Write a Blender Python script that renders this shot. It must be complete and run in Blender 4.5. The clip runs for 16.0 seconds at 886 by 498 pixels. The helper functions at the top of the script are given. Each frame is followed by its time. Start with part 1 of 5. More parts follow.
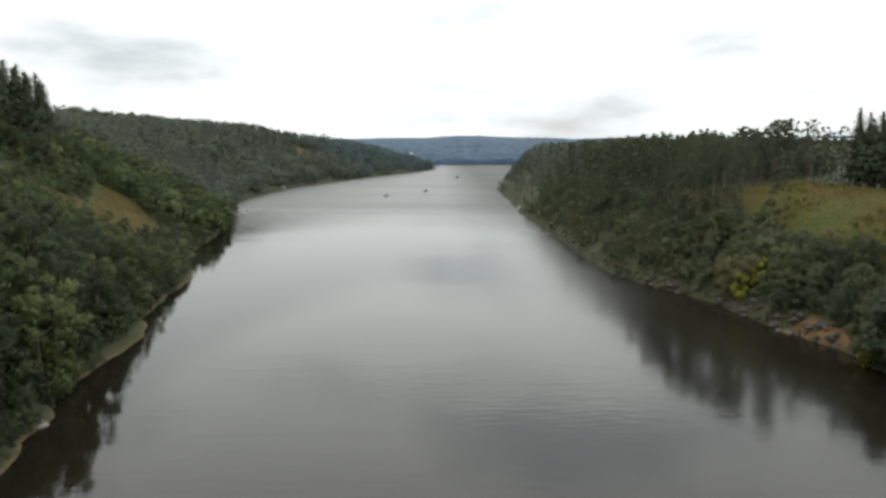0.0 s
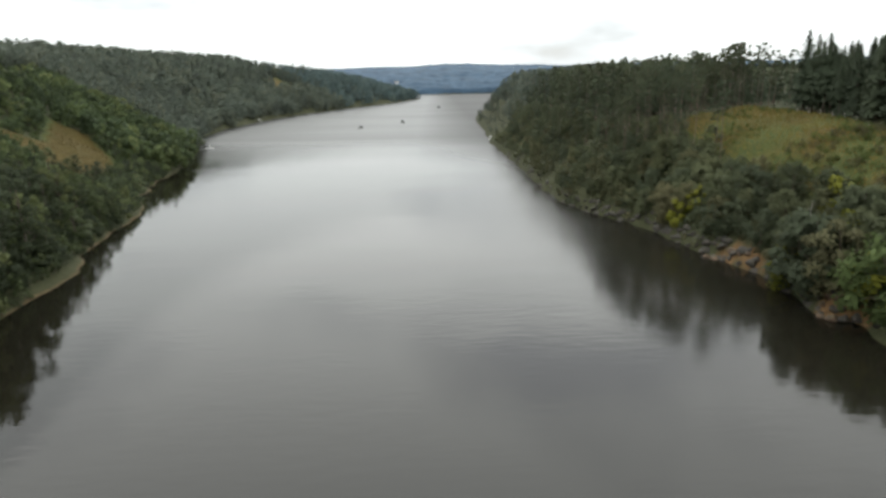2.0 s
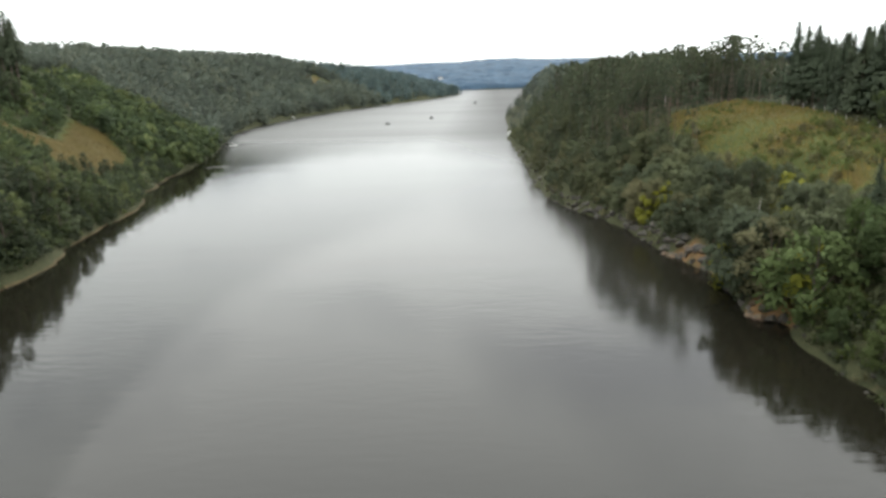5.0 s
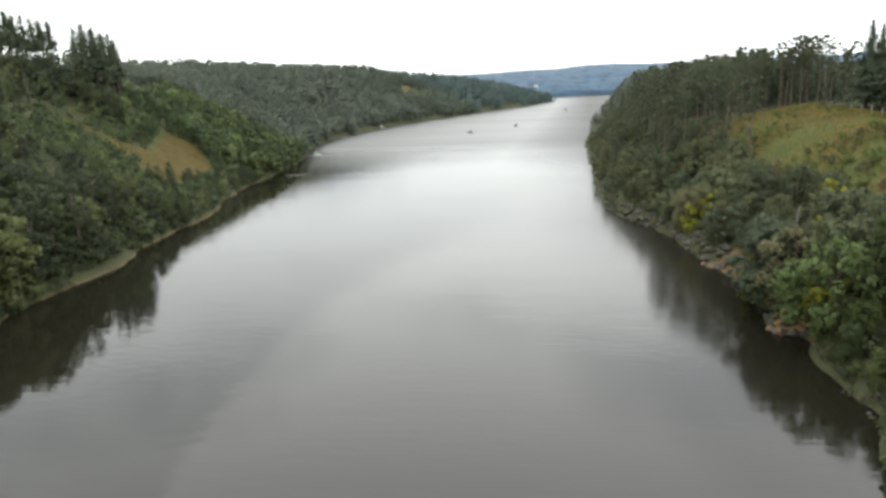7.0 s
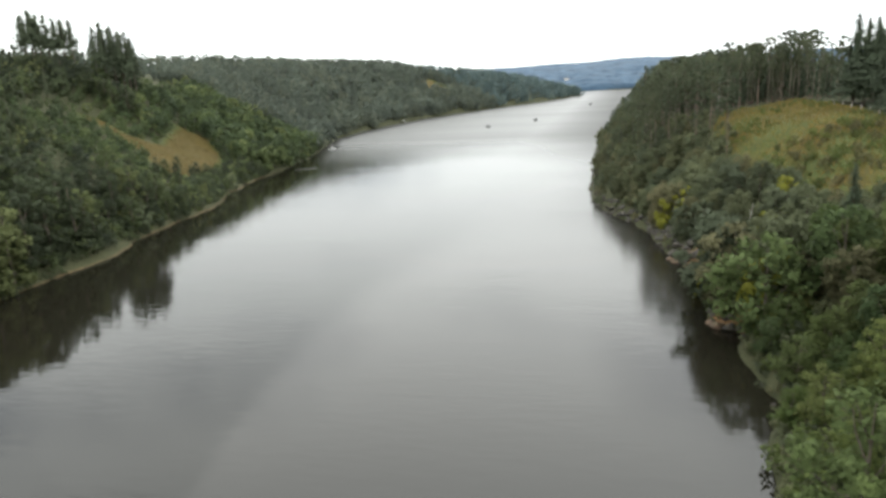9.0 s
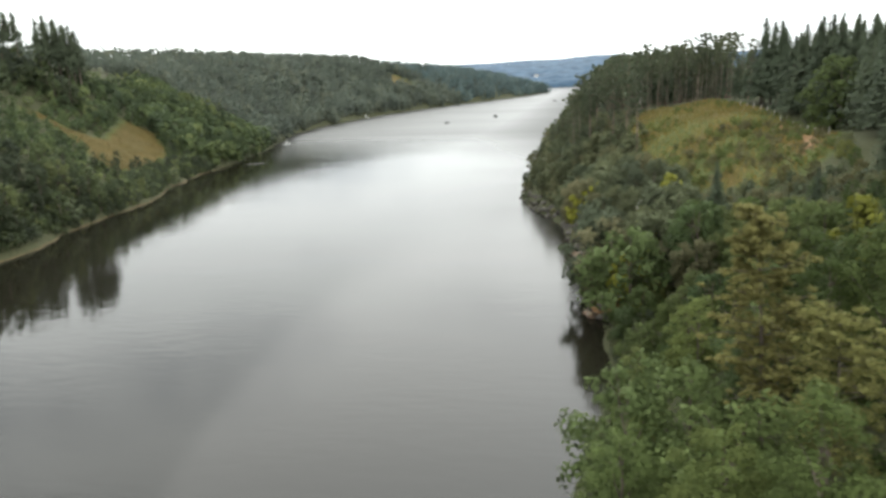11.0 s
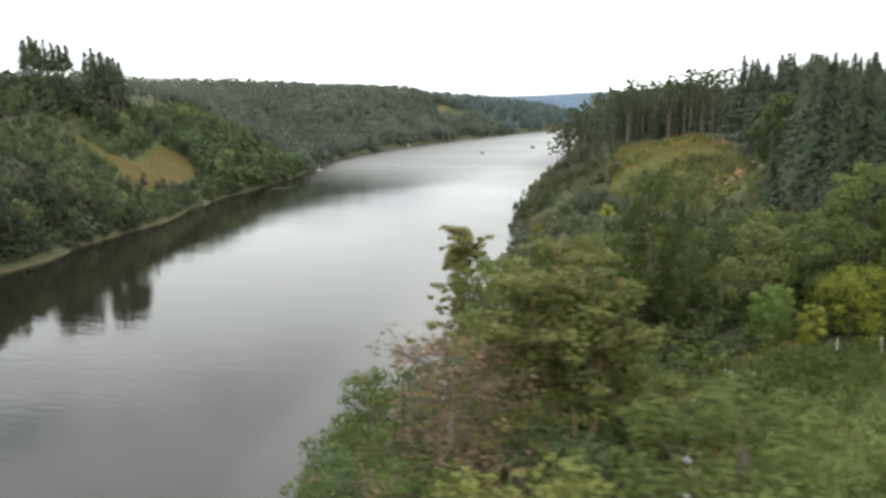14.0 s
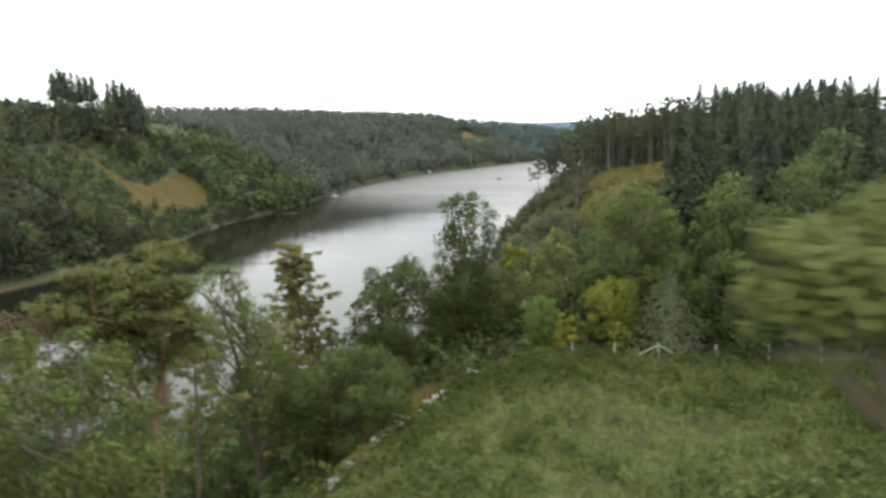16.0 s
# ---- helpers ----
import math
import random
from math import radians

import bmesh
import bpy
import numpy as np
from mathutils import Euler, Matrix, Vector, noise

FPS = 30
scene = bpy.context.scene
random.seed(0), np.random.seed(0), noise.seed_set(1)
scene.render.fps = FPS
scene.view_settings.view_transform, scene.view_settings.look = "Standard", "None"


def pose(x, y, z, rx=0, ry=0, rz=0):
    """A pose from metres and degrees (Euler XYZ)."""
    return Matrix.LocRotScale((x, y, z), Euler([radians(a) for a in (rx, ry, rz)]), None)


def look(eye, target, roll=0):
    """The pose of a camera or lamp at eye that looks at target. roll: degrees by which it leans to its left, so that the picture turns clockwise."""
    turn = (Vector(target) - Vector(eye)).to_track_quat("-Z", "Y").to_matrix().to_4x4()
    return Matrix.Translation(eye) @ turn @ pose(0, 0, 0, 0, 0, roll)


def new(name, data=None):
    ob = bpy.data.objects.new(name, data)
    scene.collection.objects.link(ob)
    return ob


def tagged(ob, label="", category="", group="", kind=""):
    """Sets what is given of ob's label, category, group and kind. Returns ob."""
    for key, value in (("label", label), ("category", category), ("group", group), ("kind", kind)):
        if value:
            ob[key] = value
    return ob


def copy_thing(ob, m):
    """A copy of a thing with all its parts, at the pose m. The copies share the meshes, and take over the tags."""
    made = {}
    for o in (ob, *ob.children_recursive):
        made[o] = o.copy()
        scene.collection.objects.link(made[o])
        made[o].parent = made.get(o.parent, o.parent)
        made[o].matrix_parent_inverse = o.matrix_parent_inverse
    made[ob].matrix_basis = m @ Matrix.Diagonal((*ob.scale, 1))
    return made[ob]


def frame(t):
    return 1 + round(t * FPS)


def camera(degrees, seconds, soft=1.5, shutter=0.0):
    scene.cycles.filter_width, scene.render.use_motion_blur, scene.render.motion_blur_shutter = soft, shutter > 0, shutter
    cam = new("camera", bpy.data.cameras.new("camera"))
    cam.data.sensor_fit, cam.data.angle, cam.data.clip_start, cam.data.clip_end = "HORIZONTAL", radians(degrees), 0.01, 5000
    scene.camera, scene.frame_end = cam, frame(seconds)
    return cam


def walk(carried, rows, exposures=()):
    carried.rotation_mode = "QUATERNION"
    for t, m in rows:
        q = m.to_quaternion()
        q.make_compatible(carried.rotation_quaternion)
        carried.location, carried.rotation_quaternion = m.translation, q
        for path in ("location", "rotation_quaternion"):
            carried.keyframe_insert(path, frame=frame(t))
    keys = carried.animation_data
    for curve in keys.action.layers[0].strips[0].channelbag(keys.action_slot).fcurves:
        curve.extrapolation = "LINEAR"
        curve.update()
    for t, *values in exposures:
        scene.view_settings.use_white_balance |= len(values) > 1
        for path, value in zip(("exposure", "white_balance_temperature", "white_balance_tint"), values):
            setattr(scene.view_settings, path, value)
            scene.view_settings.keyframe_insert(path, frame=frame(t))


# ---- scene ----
cam = camera(65.6, 16.0, soft=3.1, shutter=0.45)
PATH = [
    (0, (-1.982, 0.127, 40.296), (-1.978, 2.106, 40.005), 0.0),
    (0.5, (1.617, -0.097, 40.503), (1.567, 1.874, 40.165), -1.6),
    (1, (5.242, -0.454, 40.502), (5.223, 1.485, 40.011), -0.1),
    (1.5, (8.471, -0.546, 40.409), (8.458, 1.386, 39.893), -1.2),
    (2, (11.997, -1.066, 40.53), (12.017, 0.874, 40.043), -0.9),
    (2.5, (15.349, -1.425, 40.745), (15.314, 0.512, 40.246), -1.4),
    (3, (19.006, -1.69, 40.598), (18.958, 0.245, 40.093), -1.2),
    (5.3, (35.82, -2.80, 40.70), (35.665, -0.868, 40.208), -1.75),
    (5.5, (37.263, -2.88, 40.632), (37.085, -0.947, 40.15), -1.8),
    (6, (41.007, -3.027, 40.604), (40.715, -1.108, 40.124), -1.8),
    (6.5, (44.613, -3.288, 40.487), (44.255, -1.381, 40.005), -2.2),
    (7, (48.398, -3.406, 40.469), (47.986, -1.504, 40.005), -2.8),
    (7.5, (52.073, -3.592, 40.567), (51.627, -1.695, 40.119), -2.8),
    (8, (55.717, -3.911, 40.482), (55.276, -2.016, 40.022), -2.9),
    (8.5, (59.582, -3.969, 40.573), (59.135, -2.075, 40.111), -3.0),
    (9, (63.3, -4.25, 40.585), (62.792, -2.375, 40.109), -3.0),
    (9.5, (67.138, -4.469, 40.481), (66.668, -2.589, 39.99), -3.1),
    (10, (70.943, -4.791, 40.644), (70.52, -2.901, 40.145), -3.0),
    (10.2, (72.52, -4.90, 40.67), (72.095, -3.012, 40.167), -2.8),
    (12.5, (90.394, -5.811, 40.18), (89.851, -3.94, 39.727), -2.6),
    (13, (94.433, -5.91, 39.949), (93.816, -4.063, 39.495), -2.3),
    (13.5, (98.978, -6.053, 40.437), (98.367, -4.194, 40.024), -2.3),
    (14, (103.371, -5.956, 40.306), (102.762, -4.095, 39.902), -1.7),
    (14.5, (107.773, -6.349, 40.439), (107.171, -4.481, 40.053), -1.9),
    (15, (112.428, -6.108, 40.305), (111.786, -4.249, 39.94), -2.3),
    (15.5, (116.986, -6.249, 40.27), (116.296, -4.403, 39.93), -2.6),
    (16, (121.487, -5.975, 40.067), (120.776, -4.134, 39.74), -1.9),
]
EXPOSURES = [(0.0, -0.72), (0.5, -0.92), (1.0, -0.88), (1.5, -0.68), (3.0, -0.34), (5.5, -0.1), (9.0, 0.0), (12.5, 0.15), (14.0, 0.1), (15.5, 0.0), (16.0, 0.02)]
walk(cam, [(t, look(eye, target, roll)) for t, eye, target, roll in PATH], EXPOSURES)

# ---- world and light ----
SUN_HEIGHT, SUN_TURN = 46.0, 2.0  # degrees above the horizon; degrees east of straight ahead
world = bpy.data.worlds.new("overcast_sky")
scene.world = world
world.use_nodes = True
wn, wl = world.node_tree.nodes, world.node_tree.links
wn.clear()
w_out = wn.new("ShaderNodeOutputWorld")
w_back = wn.new("ShaderNodeBackground")
w_sky = wn.new("ShaderNodeTexSky")
w_sky.sky_type, w_sky.sun_disc = "NISHITA", False
w_sky.sun_elevation, w_sky.sun_rotation = radians(SUN_HEIGHT), radians(SUN_TURN)
w_coord = wn.new("ShaderNodeTexCoord")
w_map = wn.new("ShaderNodeMapping")
w_map.inputs["Scale"].default_value = (1.0, 1.0, 3.2)
w_map.inputs["Location"].default_value = (4.3, 1.7, 0.4)
w_map.inputs["Rotation"].default_value = (0, 0, radians(-29))
w_noise = wn.new("ShaderNodeTexNoise")
w_noise.inputs["Scale"].default_value = 2.3
w_noise.inputs["Detail"].default_value = 6.0
w_noise.inputs["Roughness"].default_value = 0.55
w_cover = wn.new("ShaderNodeValToRGB")  # how thick the cloud is
w_cover.color_ramp.elements[0].position, w_cover.color_ramp.elements[0].color = 0.26, (0.6, 0.6, 0.6, 1)
w_cover.color_ramp.elements[1].position, w_cover.color_ramp.elements[1].color = 0.40, (1, 1, 1, 1)
w_cloud = wn.new("ShaderNodeValToRGB")  # grey bellies to bright cloud
w_cloud.color_ramp.elements[0].position, w_cloud.color_ramp.elements[0].color = 0.33, (0.62, 0.66, 0.68, 1)
w_cloud.color_ramp.elements[1].position, w_cloud.color_ramp.elements[1].color = 0.50, (0.96, 1.0, 0.985, 1)
w_cloudgain = wn.new("ShaderNodeVectorMath")
w_cloudgain.operation = "SCALE"
w_cloudgain.inputs["Scale"].default_value = 2.1
w_skygain = wn.new("ShaderNodeVectorMath")
w_skygain.operation = "SCALE"
w_skygain.inputs["Scale"].default_value = 0.12
w_mix = wn.new("ShaderNodeMix")
w_mix.data_type = "RGBA"
wl.new(w_coord.outputs["Generated"], w_map.inputs["Vector"])
wl.new(w_map.outputs["Vector"], w_noise.inputs["Vector"])
wl.new(w_noise.outputs["Fac"], w_cover.inputs["Fac"])
wl.new(w_noise.outputs["Fac"], w_cloud.inputs["Fac"])
wl.new(w_sky.outputs["Color"], w_skygain.inputs[0])
wl.new(w_cloud.outputs["Color"], w_cloudgain.inputs[0])
wl.new(w_cover.outputs["Color"], w_mix.inputs["Factor"])
wl.new(w_skygain.outputs["Vector"], w_mix.inputs["A"])
wl.new(w_cloudgain.outputs["Vector"], w_mix.inputs["B"])
w_dot = wn.new("ShaderNodeVectorMath")  # the cloud glows round the veiled sun
w_dot.operation = "DOT_PRODUCT"
w_dot.inputs[1].default_value = (math.sin(radians(SUN_TURN)) * math.cos(radians(SUN_HEIGHT)), math.cos(radians(SUN_TURN)) * math.cos(radians(SUN_HEIGHT)), math.sin(radians(SUN_HEIGHT)))
w_pow = wn.new("ShaderNodeMath")
w_pow.operation, w_pow.use_clamp = "POWER", False
w_pow.inputs[1].default_value = 5.0
w_max = wn.new("ShaderNodeMath")
w_max.operation = "MAXIMUM"
w_max.inputs[1].default_value = 0.0
w_gain = wn.new("ShaderNodeMath")
w_gain.operation = "MULTIPLY_ADD"
w_gain.inputs[1].default_value, w_gain.inputs[2].default_value = 0.55, 1.0
w_split = wn.new("ShaderNodeSeparateXYZ")
w_over = wn.new("ShaderNodeMath")  # an overcast sky is brighter overhead than at the horizon
w_over.operation = "MULTIPLY_ADD"
w_over.inputs[1].default_value, w_over.inputs[2].default_value = 0.6, 0.80
w_both = wn.new("ShaderNodeMath")
w_both.operation = "MULTIPLY"
w_glow = wn.new("ShaderNodeVectorMath")
w_glow.operation = "SCALE"
wl.new(w_coord.outputs["Generated"], w_dot.inputs[0])
wl.new(w_dot.outputs["Value"], w_max.inputs[0])
wl.new(w_max.outputs[0], w_pow.inputs[0])
wl.new(w_pow.outputs[0], w_gain.inputs[0])
wl.new(w_mix.outputs["Result"], w_glow.inputs[0])
wl.new(w_coord.outputs["Generated"], w_split.inputs[0])
wl.new(w_split.outputs["Z"], w_over.inputs[0])
wl.new(w_gain.outputs[0], w_both.inputs[0])
wl.new(w_over.outputs[0], w_both.inputs[1])
wl.new(w_both.outputs[0], w_glow.inputs["Scale"])
wl.new(w_glow.outputs["Vector"], w_back.inputs["Color"])
w_back.inputs["Strength"].default_value = 1.0
wl.new(w_back.outputs["Background"], w_out.inputs["Surface"])

sun_data = bpy.data.lights.new("sun", "SUN")
sun_data.energy, sun_data.angle, sun_data.color = 0.6, radians(70), (1.0, 0.97, 0.92)
sun = new("sun", sun_data)
sun.matrix_world = pose(0, 0, 200, 90 - SUN_HEIGHT, 0, 180 - SUN_TURN)


# ---- materials ----
def shader(name):
    m = bpy.data.materials.new(name)
    m.use_nodes = True
    n, l = m.node_tree.nodes, m.node_tree.links
    return m, n, l, n["Principled BSDF"]


def ramp(n, stops):
    r = n.new("ShaderNodeValToRGB")
    e = r.color_ramp.elements
    while len(e) < len(stops):
        e.new(0.5)
    for el, (p, c) in zip(e, stops):
        el.position, el.color = p, (*c, 1)
    return r


def noise_node(n, l, scale, detail=4.0, rough=0.6, vector=None):
    t = n.new("ShaderNodeTexNoise")
    t.inputs["Scale"].default_value, t.inputs["Detail"].default_value, t.inputs["Roughness"].default_value = scale, detail, rough
    if vector is not None:
        l.new(vector, t.inputs["Vector"])
    return t


def math_node(n, l, op, a, b=0.0):
    k = n.new("ShaderNodeMath")
    k.operation = op
    for socket, v in zip(k.inputs, (a, b)):
        if isinstance(v, (int, float)):
            socket.default_value = v
        else:
            l.new(v, socket)
    return k.outputs[0]


def mix_colour(n, l, fac, a, b, mode="MIX"):
    k = n.new("ShaderNodeMix")
    k.data_type, k.blend_type = "RGBA", mode
    for socket, v in ((k.inputs["Factor"], fac), (k.inputs["A"], a), (k.inputs["B"], b)):
        if isinstance(v, (int, float)):
            socket.default_value = v
        elif isinstance(v, tuple):
            socket.default_value = (*v, 1)
        else:
            l.new(v, socket)
    return k.outputs["Result"]


def foliage(name, stops, through_light=0.4, leaf_spread=0.17, rounded=1.3):
    """Leaves: one colour a tree, by its own chance, with lighter and darker leaves in it."""
    m, n, l, p = shader(name)
    info, geo, att = n.new("ShaderNodeObjectInfo"), n.new("ShaderNodeNewGeometry"), n.new("ShaderNodeAttribute")
    att.attribute_name = "tint"
    chance = math_node(n, l, "FRACT", math_node(n, l, "ADD", info.outputs["Random"], att.outputs["Fac"]))
    tree = ramp(n, stops)
    l.new(chance, tree.inputs["Fac"])
    spread = math_node(n, l, "ADD", math_node(n, l, "MULTIPLY", geo.outputs["Random Per Island"], 2 * leaf_spread), 1 - leaf_spread)
    clump = noise_node(n, l, 0.45, 2.0, 0.5, geo.outputs["Position"])
    stand_of = noise_node(n, l, 0.028, 3.0, 0.6, geo.outputs["Position"])
    patchy = math_node(n, l, "ADD", math_node(n, l, "MULTIPLY", stand_of.outputs["Fac"], 1.5), 0.25)
    clumped = math_node(n, l, "MULTIPLY", math_node(n, l, "MULTIPLY", spread, patchy), math_node(n, l, "ADD", math_node(n, l, "MULTIPLY", clump.outputs["Fac"], 0.8), 0.82))
    colour = n.new("ShaderNodeVectorMath")
    colour.operation = "SCALE"
    l.new(tree.outputs["Color"], colour.inputs[0])
    l.new(clumped, colour.inputs["Scale"])
    l.new(colour.outputs["Vector"], p.inputs["Base Color"])
    p.inputs["Roughness"].default_value = 0.65
    p.inputs["Specular IOR Level"].default_value = 0.08
    # a leaf clump is many small leaves: it is lit as the curve of the crown that it lies on
    crown, turned, bent = n.new("ShaderNodeAttribute"), n.new("ShaderNodeVectorTransform"), n.new("ShaderNodeVectorMath")
    crown.attribute_name = "outward"
    turned.vector_type, turned.convert_from, turned.convert_to = "VECTOR", "OBJECT", "WORLD"
    bent.operation = "MULTIPLY_ADD"
    bent.inputs[1].default_value = (rounded, rounded, rounded)
    l.new(crown.outputs["Vector"], turned.inputs["Vector"])
    l.new(turned.outputs["Vector"], bent.inputs[0])
    l.new(geo.outputs["Normal"], bent.inputs[2])
    even = n.new("ShaderNodeVectorMath")
    even.operation = "NORMALIZE"
    l.new(bent.outputs["Vector"], even.inputs[0])
    l.new(even.outputs["Vector"], p.inputs["Normal"])
    shine = n.new("ShaderNodeBsdfTranslucent")
    l.new(colour.outputs["Vector"], shine.inputs["Color"])
    both = n.new("ShaderNodeMixShader")
    both.inputs["Fac"].default_value = through_light
    l.new(p.outputs["BSDF"], both.inputs[1])
    l.new(shine.outputs["BSDF"], both.inputs[2])
    l.new(both.outputs["Shader"], n["Material Output"].inputs["Surface"])
    return m


def grainy(name, a, b, scale, rough=0.85, bump=0.3, bump_scale=None, stretch=(1, 1, 1)):
    m, n, l, p = shader(name)
    geo = n.new("ShaderNodeTexCoord")
    mp = n.new("ShaderNodeMapping")
    mp.inputs["Scale"].default_value = stretch
    l.new(geo.outputs["Object"], mp.inputs["Vector"])
    big, small = noise_node(n, l, scale, 5, 0.65, mp.outputs["Vector"]), noise_node(n, l, (bump_scale or scale * 6), 4, 0.6, mp.outputs["Vector"])
    r = ramp(n, [(0.3, a), (0.7, b)])
    l.new(big.outputs["Fac"], r.inputs["Fac"])
    l.new(mix_colour(n, l, 0.35, r.outputs["Color"], small.outputs["Color"], "OVERLAY"), p.inputs["Base Color"])
    p.inputs["Roughness"].default_value = rough
    bp = n.new("ShaderNodeBump")
    bp.inputs["Strength"].default_value, bp.inputs["Distance"].default_value = bump, 0.1
    l.new(small.outputs["Fac"], bp.inputs["Height"])
    l.new(bp.outputs["Normal"], p.inputs["Normal"])
    return m


LEAF_BROAD = foliage("broad_leaves", [(0.0, (0.062, 0.084, 0.036)), (0.3, (0.078, 0.103, 0.038)), (0.55, (0.092, 0.118, 0.040)), (0.75, (0.106, 0.124, 0.043)), (0.88, (0.116, 0.128, 0.044)), (0.97, (0.132, 0.136, 0.046))])
LEAF_SPUR = foliage("slope_leaves", [(0.0, (0.052, 0.070, 0.038)), (0.5, (0.072, 0.096, 0.043)), (0.85, (0.096, 0.122, 0.050)), (1.0, (0.140, 0.160, 0.064))], 0.35, 0.10, 1.8)
LEAF_OAK = foliage("oak_leaves", [(0.0, (0.050, 0.073, 0.030)), (0.35, (0.062, 0.086, 0.032)), (0.65, (0.074, 0.095, 0.034)), (0.9, (0.090, 0.106, 0.038)), (1.0, (0.110, 0.112, 0.040))])
LEAF_DULL = foliage("muted_slope_leaves", [(0.0, (0.076, 0.090, 0.056)), (0.4, (0.096, 0.108, 0.060)), (0.75, (0.112, 0.118, 0.062)), (1.0, (0.128, 0.118, 0.064))], 0.5, 0.12)
LEAF_BRONZE = foliage("bronze_leaves", [(0.0, (0.080, 0.080, 0.042)), (0.6, (0.098, 0.090, 0.044)), (1.0, (0.112, 0.106, 0.048))])
# distant leaves and needles: colours paled and greyed to imitate air haze
LEAF_FAR_HAZED = foliage("hazed_distant_leaves", [(0.0, (0.104, 0.122, 0.100)), (0.7, (0.122, 0.140, 0.108)), (1.0, (0.142, 0.152, 0.110))], 0.5, 0.04, 2.0)
NEEDLE_FAR_HAZED = foliage("hazed_distant_needles", [(0.0, (0.086, 0.103, 0.088)), (1.0, (0.102, 0.120, 0.098))], 0.45, 0.05, 2.0)
# headland leaves: stronger blue-green haze painted into the base colour
LEAF_HAZY = foliage("hazed_headland_leaves", [(0.0, (0.080, 0.116, 0.114)), (0.6, (0.100, 0.136, 0.130)), (1.0, (0.116, 0.146, 0.130))], 0.3, 0.05, 2.0)
# far hill: the blue is distance haze put into the leaf colour
LEAF_BLUE_HAZE = foliage("hazed_far_hill_woods", [(0.0, (0.046, 0.078, 0.118)), (1.0, (0.054, 0.086, 0.124))], 0.2, 0.1)
LEAF_WILLOW = foliage("pale_leaves", [(0.0, (0.098, 0.112, 0.036)), (1.0, (0.140, 0.146, 0.042))])
LEAF_SALLOW = foliage("grey_willow_leaves", [(0.0, (0.112, 0.130, 0.074)), (1.0, (0.146, 0.160, 0.084))])
LEAF_YELLOW = foliage("yellow_leaves", [(0.0, (0.145, 0.152, 0.026)), (1.0, (0.190, 0.186, 0.030))])
LEAF_BRIGHT = foliage("bright_leaves", [(0.0, (0.105, 0.150, 0.040)), (1.0, (0.145, 0.185, 0.046))])
LEAF_MID = foliage("mid_green_leaves", [(0.0, (0.050, 0.071, 0.022)), (0.6, (0.066, 0.086, 0.026)), (1.0, (0.082, 0.099, 0.029))], 0.35, 0.17, 1.8)
LEAF_WEST = foliage("west_bank_leaves", [(0.0, (0.039, 0.047, 0.031)), (0.35, (0.050, 0.061, 0.034)), (0.7, (0.060, 0.075, 0.037)), (0.88, (0.080, 0.098, 0.042)), (1.0, (0.126, 0.136, 0.055))], 0.4, 0.09, 1.8)
LEAF_WEED = foliage("weed_leaves", [(0.0, (0.036, 0.053, 0.012)), (0.5, (0.049, 0.066, 0.015)), (1.0, (0.070, 0.084, 0.019))])
LEAF_OLIVE = foliage("olive_green_leaves", [(0.0, (0.080, 0.104, 0.032)), (1.0, (0.108, 0.126, 0.038))], 0.35, 0.17, 1.8)
LEAF_HAZEL = foliage("hazel_leaves", [(0.0, (0.084, 0.104, 0.034)), (1.0, (0.108, 0.124, 0.039))], 0.35, 0.2)
LEAF_BROWN = foliage("brown_needles", [(0.0, (0.156, 0.104, 0.066)), (1.0, (0.186, 0.122, 0.074))], 0.3)
NEEDLE_PINE = foliage("pine_needles", [(0.0, (0.112, 0.116, 0.038)), (0.6, (0.136, 0.132, 0.044)), (1.0, (0.160, 0.138, 0.050))], 0.3, 0.17, 1.8)
NEEDLE_SPRUCE = foliage("spruce_needles", [(0.0, (0.052, 0.066, 0.042)), (0.6, (0.060, 0.075, 0.046)), (1.0, (0.070, 0.084, 0.050))], 0.3, 0.08, 1.2)
NEEDLE_DARK = foliage("dark_spruce_needles", [(0.0, (0.034, 0.046, 0.027)), (1.0, (0.048, 0.062, 0.034))], 0.3, 0.08, 1.6)
NEEDLE_GROVE = foliage("grove_pine_needles", [(0.0, (0.078, 0.096, 0.060)), (1.0, (0.104, 0.116, 0.066))], 0.4, 0.1)
NEEDLE_BLUE = foliage("grey_spruce_needles", [(0.0, (0.066, 0.080, 0.050)), (1.0, (0.076, 0.092, 0.056))], 0.3, 0.08)
GRASS = foliage("grass_blades", [(0.0, (0.044, 0.062, 0.014)), (0.5, (0.060, 0.078, 0.018)), (0.8, (0.084, 0.086, 0.025)), (1.0, (0.118, 0.098, 0.036))], 0.2)
GRASS_CLEARING = foliage("orange_grass_blades", [(0.0, (0.052, 0.042, 0.012)), (0.5, (0.068, 0.049, 0.013)), (1.0, (0.084, 0.058, 0.016))], 0.2)
GRASS_DRY = foliage("dry_grass_blades", [(0.0, (0.098, 0.104, 0.028)), (0.5, (0.150, 0.120, 0.032)), (1.0, (0.200, 0.132, 0.040))], 0.2)
BARK = grainy("bark", (0.07, 0.055, 0.04), (0.15, 0.12, 0.09), 1.6, stretch=(1, 1, 0.25))
BARK_PINE = grainy("pine_bark", (0.14, 0.104, 0.080), (0.26, 0.195, 0.15), 1.2, stretch=(1, 1, 0.3))
BARK_RED = grainy("reddish_pine_bark", (0.20, 0.112, 0.070), (0.33, 0.19, 0.12), 1.2, stretch=(1, 1, 0.3))
BARK_GREY = grainy("bleached_wood", (0.30, 0.28, 0.25), (0.45, 0.42, 0.38), 2.0, stretch=(1, 1, 0.2))
ROCK = grainy("shore_rock", (0.030, 0.028, 0.023), (0.092, 0.078, 0.062), 0.5, bump=0.8, bump_scale=2.2)
